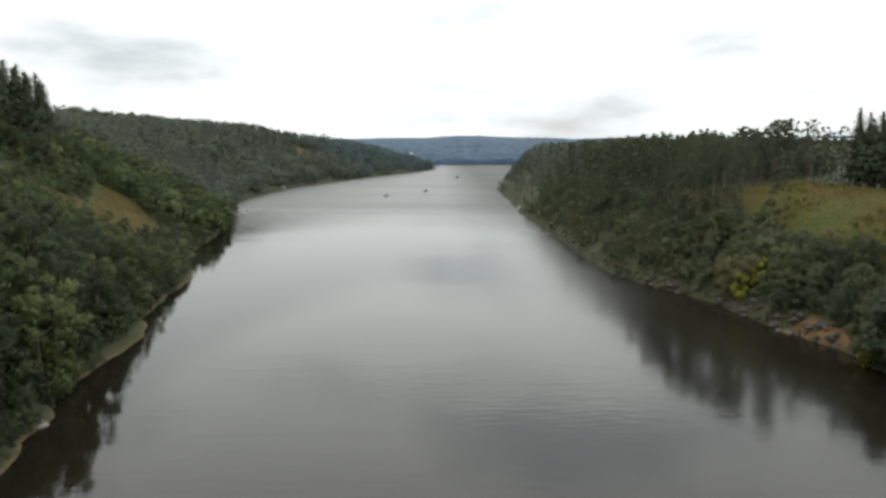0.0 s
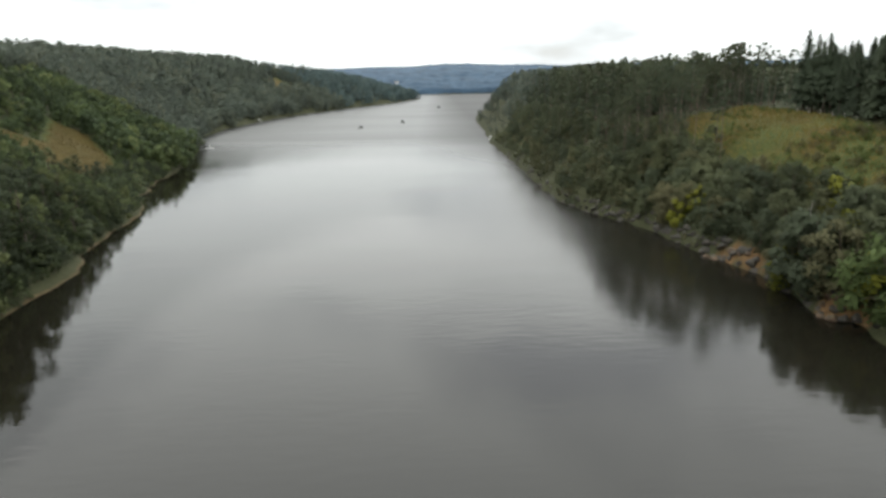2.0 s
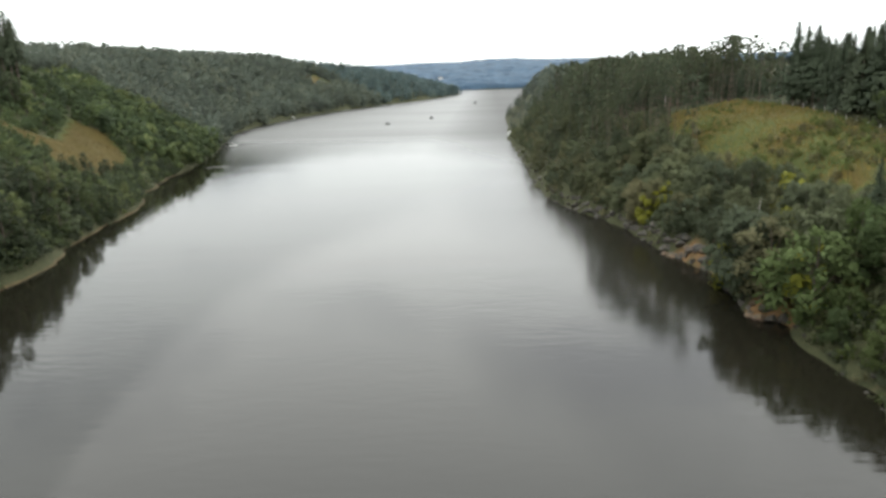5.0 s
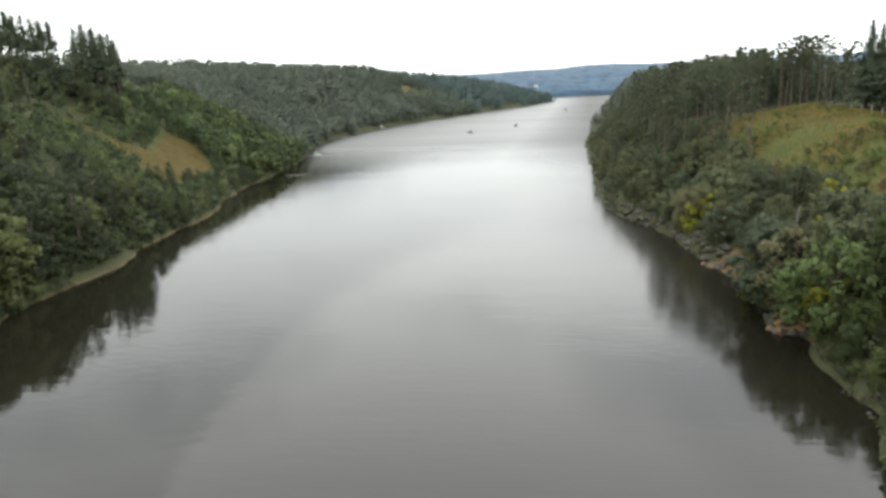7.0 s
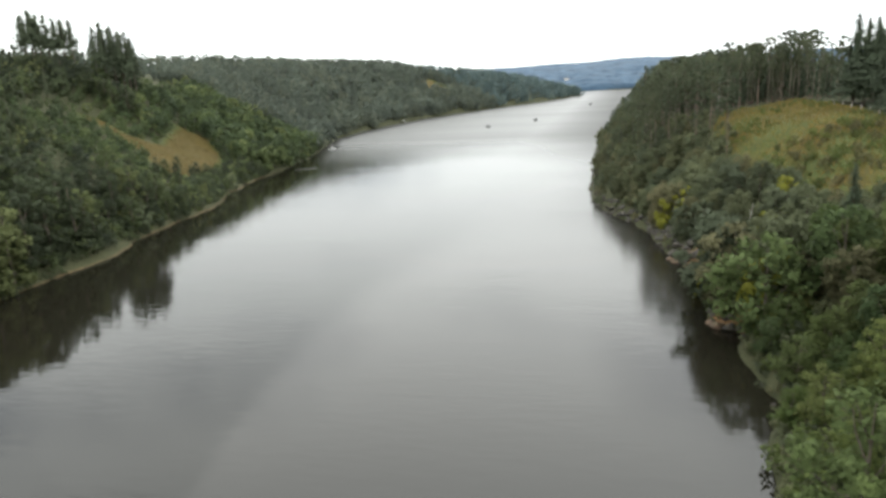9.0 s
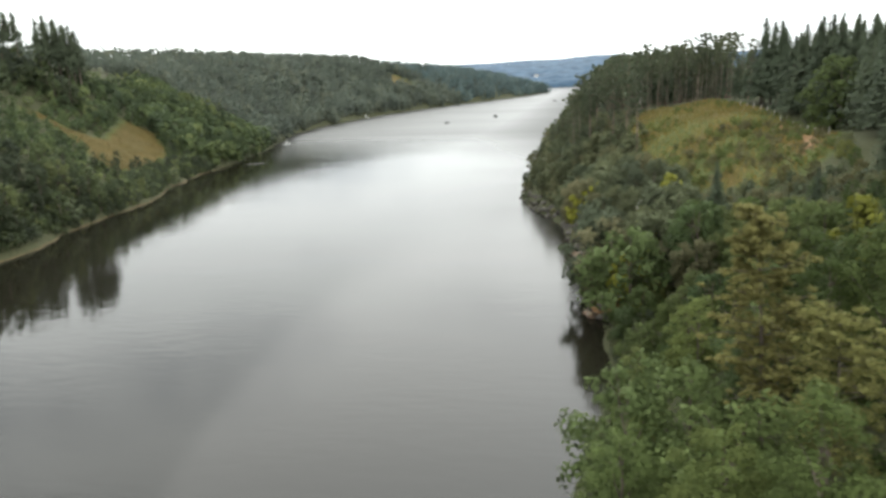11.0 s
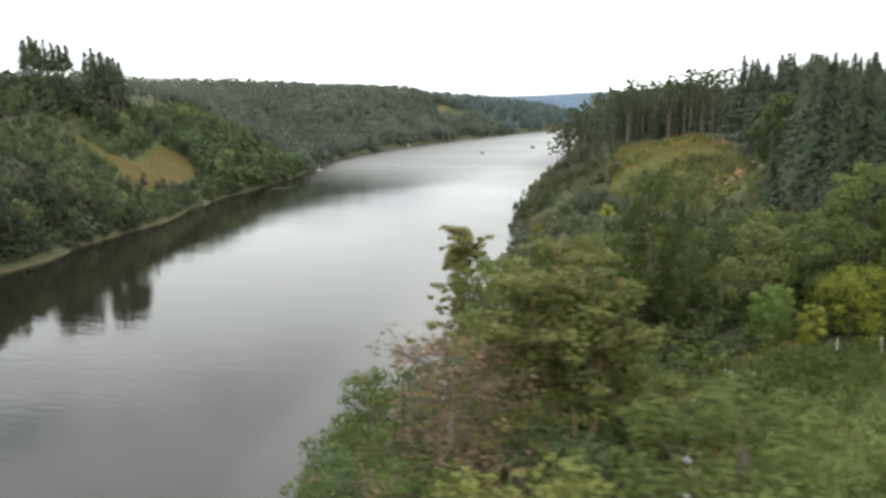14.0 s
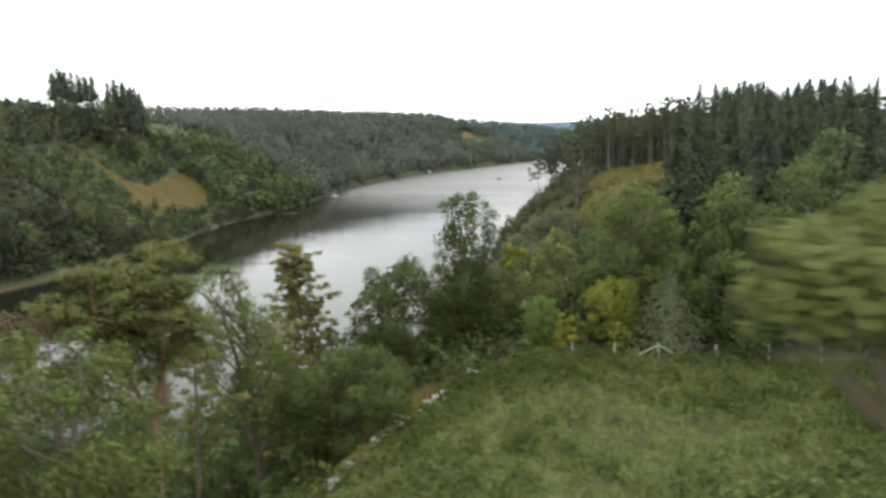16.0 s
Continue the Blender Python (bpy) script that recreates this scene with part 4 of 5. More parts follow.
for x, y, d in zip(xs[ok], ys[ok], ds[ok]):
    if any((x - a) ** 2 + (y - b) ** 2 < (9 if y > 60 else 14) for a, b in PLACED):
        continue
    if y < 47 and x > 103 or y < 26 and x > 94:
        continue
    if 119 < x < 127 and 98 < y < 165:  # open ground along the knoll's fence
        continue
    foot = float(height(x, y))
    if y < 70 and x < 119:
        tall = r.uniform(10, 14) if y < 50 and d < 12 else r.uniform(5, 8) if d < 9 else r.uniform(6.5, 9) if d < 14 else r.uniform(6, 8.5)
        if x > 100:
            tall = max(3.0, min(tall, 40.1 - 0.14 * (y + 6) - foot))
        plant(r.choice(EAST_NEAR), x, y, tall, rng=r)
    elif x > 119 and y < 100:
        if y < 62 and r.random() < 0.6:
            plant(r.choice(EAST_NEAR[::2]), x, y, r.uniform(9, 12), rng=r)
            continue
        plant(r.choice(NEAR_SPRUCES), x, y, min(23, 40.5 + (y + 6) * r.uniform(0.0, 0.055) - foot), r.uniform(1.2, 1.5), rng=r)
    elif y > 203 and x < 123 and d > 14:
        plant(r.choice(PINES), x, y, r.uniform(17, 21.5), 1.05, rng=r)
    elif x > 119 and y < 200 or d > 46:
        if r.random() < 0.04:
            plant(EAST[r.choice((0, 3))], x, y, min(17, 40 + (y + 6) * r.uniform(0.0, 0.04) - foot), r.uniform(0.85, 1.1), rng=r)
            continue
        kind = r.choice(SPRUCES)
        plant(kind, x, y, min(24, 40 + (y + 6) * r.uniform(0.02, 0.06) - foot), r.uniform(1.15, 1.6), rng=r)
    elif y > 205 and d > 14 or y > 180 and 17 < d < 27:
        plant(r.choice(PINES), x, y, r.uniform(17, 23), 1.1, rng=r)
    elif y > 195:
        plant(r.choice(EAST_DULL), x, y, r.uniform(6, 10), rng=r)
    elif y < 115 and r.random() < 0.06:
        plant(r.choice(SPRUCES), x, y, r.uniform(8, 11), 1.3, rng=r)
    else:
        tall = r.uniform(5, 8) if y < 99 and d < 9 else r.uniform(10, 15) if y < 125 and d < 8 else r.uniform(8.5, 13) if y < 125 else r.uniform(5.5, 9.5)
        if x > 85:
            tall = max(3.0, min(tall, (41 if x < 92 else 39.8) - (0.115 if x < 94 else 0.168 if x < 117 else 0.13) * (y + 6) - foot))
        if y < 95 and d < 18:
            tall *= 0.82
        plant(EAST[5] if x > 84 and r.random() < 0.16 else r.choice(EAST_DULL) if y > 112 + r.uniform(-8, 8) else r.choice(EAST[:4:3]) if y < 100 and r.random() < 0.6 else r.choice(EAST[:5]), x, y, tall, rng=r)
for x, y, top in [(121.5, 256, 51.5), (118.5, 257, 49), (124, 262, 52), (112, 246, 48), (108, 238, 46.5), (104, 236, 47), (98, 233, 45), (95, 236, 43), (115, 236, 47.5), (92, 229, 41.5), (110, 232, 46)]:
    plant(r.choice(PINES), x, y, top - float(height(x, y)), rng=r)
for x, y, top in [(125.1, 206.8, 50.2), (129, 211, 48.5), (131.6, 221, 46), (134, 190, 47), (132.5, 149, 47.2), (140, 120.5, 46.3), (136, 133, 46), (127, 201, 47), (130, 204, 46), (133, 212, 47.5), (136, 206, 48), (139, 214, 48.5), (128.5, 195, 45.5), (131.5, 186, 46), (137, 197, 48.5), (141, 203, 49.5), (135, 178, 46.5), (138.5, 186, 47.5), (143, 194, 49), (132.2, 205.7, 47), (137.2, 208, 48.6), (139.6, 210, 47.8), (141.6, 207, 49.4), (144, 211, 49.2), (146, 209, 50.2), (148.3, 213, 49.6), (150.8, 210, 51.2), (153, 214, 50), (155.5, 211, 51)]:
    plant(r.choice(SPRUCES), x, y, top + 0.8 - float(height(x, y)), 1.25, rng=r)
YELLOW = kind_of("shrub", 5, broadleaf(36, 5, 2.4, 0.05, 12, 700, 0.5, 3), BARK, LEAF_YELLOW, "yellow-green shrub on the rocky slope", "shrub", "shrubs on the east bank")
for x, y, tall in [(73.6, 169, 6.5), (77.5, 168, 7), (79.5, 124, 8), (88, 118, 9), (93, 133, 8), (84.5, 106, 11), (104, 63, 8)]:
    plant(YELLOW, x, y, tall, rng=r)
single("dead_tree", 91.0, 226.5, 37.0, lambda t: pine(38, t, 1.4, 0.5, 6, 6, 0.1, 0.02, 6), BARK_GREY, BARK_GREY, "pale bare trunk at the edge of the pine grove", "dead tree", "dead trees")
single("dead_tree", 86, 131.6, 16.3, lambda t: pine(37, t, 1.6, 0.35, 9, 6, 0.1, 0.03, 5), BARK_GREY, BARK_GREY, "bleached bare dead tree standing among shrubs", "dead tree", "dead trees")

# west bank
WEST_LABELS = ["dark green broad-leaved tree on the west slope", "tall green tree above the sandy west bank", "mid-green tree on the wooded west bank", "yellowish green tree on the west slope"]
WEST = [kind_of("broadleaf_tree", t, broadleaf(70 + i, t, w, lo, nl + 6, 1800, 0.55, 4), BARK, LEAF_WEST, WEST_LABELS[i], "tree", "trees on the west bank")
        for i, (t, w, lo, nl) in enumerate([(17, 4.2, 0.08, 20), (19, 4.0, 0.1, 22), (15, 4.0, 0.05, 18), (16, 3.6, 0.08, 20)])]
r = random.Random(6)
xs, ys = jittered(-150, -50, 40, 300, 6.2, 61)
ds, _ = shore_distance(xs, ys)
ok = (ds > 1.6) & ~clear_of_trees(xs, ys) & (ds < 26)
for x, y, d in zip(xs[ok], ys[ok], ds[ok]):
    low_edge = 190 < y < 300
    plant(r.choice(WEST), x, y, r.uniform(4.5, 7.5) if low_edge else r.uniform(15, 20.5) if y < 140 else r.uniform(8, 12) if d < 8 else r.uniform(11, 16), 1.1, rng=r)
TALL = [kind_of("spruce_tree", 30, spruce(55 + i, 30, w, rows, 14, lo, 0.5, 7, 0.8, pt, 0.6), BARK, NEEDLE_BLUE, lab, "spruce tree", "tall spruces on the west hill")
        for i, (w, rows, lo, pt, lab) in enumerate([(3.3, 13, 0.50, 0.42, "ragged blunt-topped spruce on the west hilltop"), (2.8, 11, 0.55, 0.5, "thin high-crowned spruce on the west hilltop"),
                                                    (4.6, 20, 0.42, 0.42, "broad dark spruce in a close clump on the west hill"), (4.2, 18, 0.40, 0.46, "tall old spruce with a bare trunk in a clump")])]
THIN_TOPS = [(-227, 290.5, 80.8), (-224.8, 294, 81.5), (-223.4, 291, 82.9), (-221.2, 293.5, 81), (-219.4, 291, 79), (-216.4, 293.5, 80.6), (-212.4, 294.4, 79.5), (-210.4, 297, 77), (-208.5, 295.2, 78.2), (-204.5, 296.2, 77.5), (-230, 292, 80)]
CLUMP_TOPS = [(-185, 288, 72.8), (-183, 291, 71.5), (-181, 289, 74), (-179, 293, 71.5), (-176.6, 290, 72.5), (-174.6, 293, 69), (-172.4, 290, 67.8), (-170, 291.5, 69), (-167.6, 292, 65), (-182, 296, 71), (-177.5, 297, 70), (-171.5, 297, 67)]
for tops, kinds in ((THIN_TOPS, TALL[:2]), (CLUMP_TOPS, TALL[2:])):
    for x, y, top in tops:
        plant(r.choice(kinds), x, y, top + 2.5 - float(height(x, y)), r.uniform(0.9, 1.15), rng=r)
for k in range(26):  # leafy trees in front of the spruces' feet
    x, y = -228 + 2.75 * k, 276 + r.uniform(-5, 5) - 0.10 * k
    top = (63.5 if k < 14 else 57 - 0.95 * (k - 14)) + r.uniform(-2.5, 1.0)
    plant(r.choice(WEST), x, y, max(6.0, top - float(height(x, y))), 1.15, rng=r)
for x, y, tall in [(-108, 245, 6.5), (-106.5, 240, 6), (-104, 247, 5.5), (-112, 238, 6), (-104.5, 252, 5)]:
    plant(r.choice(WEST), x, y, tall, 1.2, rng=r)
PALE = kind_of("shrub", 6, broadleaf(75, 6, 2.6, 0.05, 12, 1100, 0.42, 3), BARK, LEAF_SALLOW, "pale grey-green willow shrub on the bank", "shrub", "shrubs on the west bank")
for x, y, tall in [(-78.5, 170, 6), (-80, 174, 6), (-97, 252, 6), (-99.5, 256, 5), (-118, 352, 8), (-114, 345, 7), (-70, 139, 3.5)]:
    plant(PALE, x, y, tall, rng=r)


# ---- woods farther off, joined ----
def woods(name, label, models, x, y, tall, seed, mats):
    """One mesh of many trees: copies of a few models, turned and scaled."""
    rng = np.random.default_rng(seed)
    z = height(x, y)
    which = rng.integers(0, len(models), len(x))
    verts, faces, mat, tint, outs, base = [], [], [], [], [], 0
    for k, (model_tall, wood, crown, leaf_slot) in enumerate(models):
        at = np.nonzero(which == k)[0]
        if not len(at):
            continue
        v = np.concatenate([wood[0], crown[0]]) if wood else crown[0]
        f = np.concatenate([wood[1], crown[1] + len(wood[0])]) if wood else crown[1]
        fm = np.concatenate([np.zeros(len(wood[1]), int), np.full(len(crown[1]), leaf_slot)]) if wood else np.full(len(crown[1]), leaf_slot)
        o = np.concatenate([np.zeros_like(wood[0]), crown[2]]) if wood else crown[2]
        a, s = rng.uniform(0, 6.28, len(at)), tall[at] / model_tall
        c, sn = np.cos(a)[:, None], np.sin(a)[:, None]
        vx = (v[None, :, 0] * c - v[None, :, 1] * sn) * s[:, None] + x[at][:, None]
        vy = (v[None, :, 0] * sn + v[None, :, 1] * c) * s[:, None] + y[at][:, None]
        vz = v[None, :, 2] * s[:, None] + z[at][:, None]
        verts.append(np.stack([vx, vy, vz], -1).reshape(-1, 3))
        outs.append(np.stack([o[None, :, 0] * c - o[None, :, 1] * sn, o[None, :, 0] * sn + o[None, :, 1] * c, np.broadcast_to(o[None, :, 2], vz.shape)], -1).reshape(-1, 3))
        faces.append((f[None] + (np.arange(len(at)) * len(v))[:, None, None]).reshape(-1, 4) + base)
        mat.append(np.tile(fm, len(at)))
        tint.append(np.repeat(rng.uniform(0, 1, len(at)), len(v)))
        base += len(v) * len(at)
    return tagged(new(name, mesh_of(name, np.concatenate(verts), np.concatenate(faces), mats, np.concatenate(mat), np.concatenate(tint), out=np.concatenate(outs))), label, "woods", kind="stuff")


def far_broad(seed, tall, wide, leaves, size):
    _, crown = broadleaf(seed, tall, wide, 0.15, 12, leaves, size, 0)
    return tall, None, crown, 1


def far_spruce(seed, tall, wide, whorls, boughs):
    wood, crown = spruce(seed, tall, wide, whorls, boughs, 0.12, 0.4, 2, 15.0 / whorls)
    return tall, wood, crown, 2


def far_pine(seed, tall, wide, leaves, size):
    _, crown = pine(seed, tall, wide, 0.34, 14, leaves, size, 0.012)
    keep = tube([(0, 0, -0.05 * tall), (0, 0, 0.5 * tall), (0, 0, 0.92 * tall)], tall * np.array([0.0065, 0.005, 0.0025]), 5)
    return tall, keep, crown, 3


WOOD_MATS = [BARK_PINE, LEAF_BROAD, NEEDLE_SPRUCE, NEEDLE_GROVE]
WEST_MATS = [BARK, LEAF_WEST, NEEDLE_GROVE, NEEDLE_GROVE]
SPUR_MATS = [BARK, LEAF_SPUR, NEEDLE_SPRUCE, NEEDLE_PINE]
# both sets below carry painted distance haze in their foliage
FAR_MATS = [BARK, LEAF_FAR_HAZED, NEEDLE_FAR_HAZED, NEEDLE_FAR_HAZED]
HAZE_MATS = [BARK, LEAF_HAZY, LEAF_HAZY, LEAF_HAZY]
MID = [far_broad(80, 15, 4.3, 300, 1.15), far_broad(81, 16, 4.0, 300, 1.15), far_broad(82, 14, 4.6, 300, 1.15), far_spruce(83, 18, 2.9, 18, 12), far_broad(78, 12, 3.6, 260, 1.1)]
SPUR = [far_broad(88, 9, 3.2, 280, 0.9), far_broad(89, 10, 3.0, 280, 0.9), far_broad(79, 8, 3.3, 280, 0.9)]
MID_PINE = [far_pine(84, 22, 2.9, 360, 1.05), far_pine(85, 21, 2.7, 350, 1.05), far_spruce(86, 21, 3.2, 18, 12), far_pine(87, 23, 3.1, 360, 1.05)]
FAR = [far_broad(90, 16, 4.6, 120, 1.9), far_broad(91, 17, 4.2, 120, 1.9), far_spruce(92, 19, 3.4, 12, 9), far_broad(93, 13, 5.0, 120, 1.9)]
FAR_PINE = [far_pine(94, 21, 3.2, 100, 1.9), far_spruce(95, 20, 3.4, 12, 9), far_broad(96, 15, 4.0, 100, 2.0)]


def zone(x0, x1, y0, y1, step, seed, side, near, deep):
    x, y = jittered(x0, x1, y0, y1, step, seed)
    d, s = shore_distance(x, y)
    ok = (d > near) & (d < deep) & (s == side) & ~clear_of_trees(x, y)
    return x[ok], y[ok], d[ok]


rng = np.random.default_rng(9)
x, y, d = zone(-330, -70, 20, 300, 6.6, 62, 0, 26, 140)
keep = ~((y > 195) & (d < 75))
woods("hillside_woods", "mixed green woods on the upper west slope", MID, x[keep], y[keep], rng.uniform(8, 14, keep.sum()), 1, WEST_MATS)
woods("hillside_woods", "light green young trees on the west spur", SPUR, x[~keep], y[~keep], np.where((y[~keep] < 268), rng.uniform(4, 6.5, (~keep).sum()), rng.uniform(6, 10, (~keep).sum())), 11, SPUR_MATS)
x, y, d = zone(-300, -80, 300, 400, 5.8, 63, 0, -0.4, 80)
woods("hillside_woods", "light green broad-leaved woods on the spur by the bend", SPUR, x, y, np.interp(d, [0, 15, 80], [12, 11, 8]) * rng.uniform(0.8, 1.15, len(x)), 2, SPUR_MATS)
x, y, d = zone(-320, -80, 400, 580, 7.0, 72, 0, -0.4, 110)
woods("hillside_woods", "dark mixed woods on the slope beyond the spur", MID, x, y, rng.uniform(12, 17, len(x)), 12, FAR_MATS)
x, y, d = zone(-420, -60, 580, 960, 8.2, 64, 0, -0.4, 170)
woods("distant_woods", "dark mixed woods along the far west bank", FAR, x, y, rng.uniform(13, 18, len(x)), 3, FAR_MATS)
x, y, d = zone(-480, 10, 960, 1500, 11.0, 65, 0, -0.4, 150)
woods("distant_woods", "woods on the western headland, blue-green from haze put into the colour", FAR, x, y, rng.uniform(13, 18, len(x)), 4, HAZE_MATS)
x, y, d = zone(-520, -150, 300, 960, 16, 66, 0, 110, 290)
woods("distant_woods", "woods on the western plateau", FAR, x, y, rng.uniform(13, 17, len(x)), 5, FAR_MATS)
x, y, d = zone(45, 190, 245, 420, 6.2, 67, 1, 2.0, 65)
woods("pine_woods", "pine woods with bare trunks on the east bank", MID_PINE, x, y, np.interp(d, [0, 10, 28], [4.5, 8.5, 19]) * rng.uniform(0.85, 1.1, len(x)), 6, WOOD_MATS)
x, y, d = zone(45, 130, 185, 420, 5.0, 73, 1, 1.5, 24)
woods("bank_woods", "low green shrubs and trees along the east shore", SPUR, x, y, rng.uniform(4, 8, len(x)), 13, [BARK, LEAF_DULL])
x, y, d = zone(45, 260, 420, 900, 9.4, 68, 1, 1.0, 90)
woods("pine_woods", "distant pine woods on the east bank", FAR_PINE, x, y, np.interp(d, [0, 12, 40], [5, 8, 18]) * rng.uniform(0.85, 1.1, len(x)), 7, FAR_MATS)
x, y, d = zone(110, 260, 60, 300, 9.0, 69, 1, 62, 110)
woods("pine_woods", "dense conifers on the eastern plateau", MID_PINE, x, y, rng.uniform(14, 18, len(x)), 8, WOOD_MATS)


x, y, d = zone(82, 150, 250, 340, 5.6, 78, 1, 26, 90)
woods("spruce_woods", "close dark spruce woods behind the pine grove", [far_spruce(97, 18, 3.4, 18, 12), far_spruce(98, 17, 3.2, 17, 12)], x, y, rng.uniform(13, 17.5, len(x)), 14, WOOD_MATS)


def far_hill():
    """The wooded hill at the end of the reservoir: a close canopy of crowns, all one sheet so far off; its blue is haze
    put into the colour.
    """
    gx, gy = np.meshgrid(grid_lines((-900, -350, 40), (-350, 600, 7), (600, 1100, 40)), grid_lines((1600, 1900, 7), (1900, 2700, 16)))
    d, side = shore_distance(gx, gy)
    z = height(gx, gy) + np.clip(d / 3, -3, 1) * (9 + 2.6 * rough_noise(gx, gy, 11, 21) + 1.6 * rough_noise(gx, gy, 60, 22)) * (1 - 0.95 * np.clip(1.6 * bell(gx, gy, -80, 1772, 16, 34), 0, 1))
    k = np.arange(gx.size).reshape(gx.shape)
    me = mesh_of("hazed_far_hill_woods", np.stack([gx, gy, z], -1).reshape(-1, 3), np.stack([k[:-1, :-1], k[:-1, 1:], k[1:, 1:], k[1:, :-1]], -1).reshape(-1, 4), [LEAF_BLUE_HAZE], smooth=True)
    return tagged(new("backdrop", me), "wooded hill at the end of the reservoir, with blue haze put into its colour", "hill", kind="structure")


far_hill()
for x, y, top in [(-191, 1031, 64), (-171, 997, 62.5), (-180, 1010, 58)]:
    plant(PINES[0], x, y, top - float(height(x, y)), 1.3)

# ---- undergrowth, grass, stones, fences, boats ----
BUSH = [far_broad(100 + i, 2.4, 1.5, 46, 0.75) for i in range(4)]
FINE_BUSH = [far_broad(130 + i, 2.4, 1.5, 150, 0.38) for i in range(4)]
x, y, d = zone(46, 125, 90, 235, 2.9, 74, 1, 0.1, 36)
woods("undergrowth", "low bushes and brambles on the steep east bank", BUSH, x, y, rng.uniform(1.2, 2.8, len(x)), 20, [BARK, LEAF_DULL])
x, y, d = zone(76, 136, 5, 100, 2.8, 76, 1, -0.3, 62)
keep = (y > 37.2 + 0.4 * (x - 107)) & ((y > 41.5) | (x < 112)) | (x < 103)
woods("undergrowth", "green bushes and brambles below the meadow", FINE_BUSH, x[keep], y[keep], rng.uniform(1.4, 3.0, keep.sum()), 24, [BARK, LEAF_MID])
x, y, d = zone(74, 90, 30, 104, 1.5, 79, 1, -0.2, 3.2)
woods("undergrowth", "low overhanging bushes along the east shore", FINE_BUSH, x, y, rng.uniform(0.9, 1.9, len(x)), 29, [BARK, LEAF_DULL])
x, y, d = zone(-160, -88, 190, 300, 3.6, 77, 0, 8, 80)
woods("undergrowth", "green bushes among young trees on the west spur", BUSH, x, y, rng.uniform(1.5, 3.2, len(x)), 25, [BARK, LEAF_SPUR])
x, y, d = zone(-150, -50, 40, 300, 2.3, 75, 0, 0.2, 12)
strand = (np.abs(y - 142) < 13) | (np.abs(y - 252) < 10)  # open sand here
keep = ~strand | (d > 2.6)
x, y, d = x[keep], y[keep], d[keep]
woods("undergrowth", "low bushes along the west shore", FINE_BUSH, x, y, np.interp(d, [0.2, 1.5, 6], [1.3, 2.8, 4.2]) * rng.uniform(0.7, 1.25, len(x)), 21, [BARK, LEAF_WEST])


def tufts(name, label, x, y, tall, wide, blades, seed, mat):
    """Tufts of upright blades, each blade one bent strip."""
    r = np.random.default_rng(seed)
    n = len(x) * blades
    cx, cy, h = np.repeat(x, blades) + r.normal(0, 0.16, n), np.repeat(y, blades) + r.normal(0, 0.16, n), np.repeat(tall, blades) * r.uniform(0.5, 1.15, n)
    cz = height(cx, cy) - 0.03
    a, lean = r.uniform(0, 6.28, n), r.uniform(0.05, 0.5, n)
    ax, ay = np.cos(a), np.sin(a)
    w = wide * r.uniform(0.6, 1.3, n)
    b = r.uniform(0, 6.28, n)
    lx, ly = np.cos(b) * lean * h, np.sin(b) * lean * h
    p = lambda s, k: np.stack([cx + s * ax * w * k[1] + lx * k[0] ** 2, cy + s * ay * w * k[1] + ly * k[0] ** 2, cz + h * k[0]], -1)
    low, mid, tip = (0, 0.5), (0.6, 0.45), (1.0, 0.1)
    v = np.stack([p(-1, low), p(1, low), p(1, mid), p(-1, mid), p(1, tip), p(-1, tip)], 1).reshape(-1, 3)
    k = np.arange(n)[:, None] * 6
    f = np.concatenate([k + np.array([[0, 1, 2, 3]]), k + np.array([[3, 2, 4, 5]])])
    return tagged(new(name, mesh_of(name, v, f, [mat], tint=np.repeat(np.repeat(r.uniform(0, 1, len(x)), blades), 6), out=np.tile((0, 0, 1.0), (len(v), 1)))), label, "grass", kind="stuff")


def scatter_in(corners, step, seed):
    c = np.array(corners)
    x, y = jittered(c[:, 0].min(), c[:, 0].max(), c[:, 1].min(), c[:, 1].max(), step, seed)
    ok = in_polygon(x, y, corners)
    return x[ok], y[ok]


NEAR_MEADOW = [(104.3, 8), (105.3, 26), (106.8, 36.3), (112, 39.6), (120, 41), (140, 42), (140, 8)]
x, y = scatter_in(NEAR_MEADOW, 0.6, 80)
tufts("meadow_grass", "tall green meadow grass with seed heads", x, y, np.random.default_rng(1).uniform(0.3, 0.75, len(x)), 0.05, 5, 81, GRASS)
WEEDS = [far_broad(104 + i, 0.9, w, 60, 0.14) for i, w in enumerate((0.6, 0.75, 0.5))]
x, y = scatter_in(NEAR_MEADOW, 0.72, 82)
patch = rough_noise(x, y, 4.6, 14) + 0.45 * rough_noise(x, y, 1.7, 15)
tall = np.random.default_rng(2).uniform(0.3, 0.8, len(x)) + 0.55 * np.clip(patch, 0, 1)
for lo, hi, leaf, label in ((-2, -0.75, LEAF_BRONZE, "brown seeded dock in the meadow"), (-0.75, -0.3, LEAF_OLIVE, "olive and yellowing weeds in the meadow"),
                            (-0.3, 0.35, LEAF_WEED, "dark green leafy weeds in the meadow"), (0.35, 2, LEAF_MID, "fresh green nettles in the meadow")):
    keep = (patch > lo) & (patch <= hi)
    woods("meadow_weeds", label, WEEDS, x[keep], y[keep], tall[keep], 22, [BARK, leaf])
x, y = scatter_in(NEAR_MEADOW, 1.5, 92)
keep = rough_noise(x, y, 5.5, 19) + 0.7 * rough_noise(x, y, 2.0, 20) > 0.15
x, y = x[keep], y[keep]
woods("meadow_weeds", "tall dark nettle and bramble clumps in the meadow", [far_broad(150 + i, 1.3, 0.75, 150, 0.15) for i in range(3)], x, y, np.random.default_rng(8).uniform(0.7, 1.5, len(x)), 26, [BARK, LEAF_WEED])
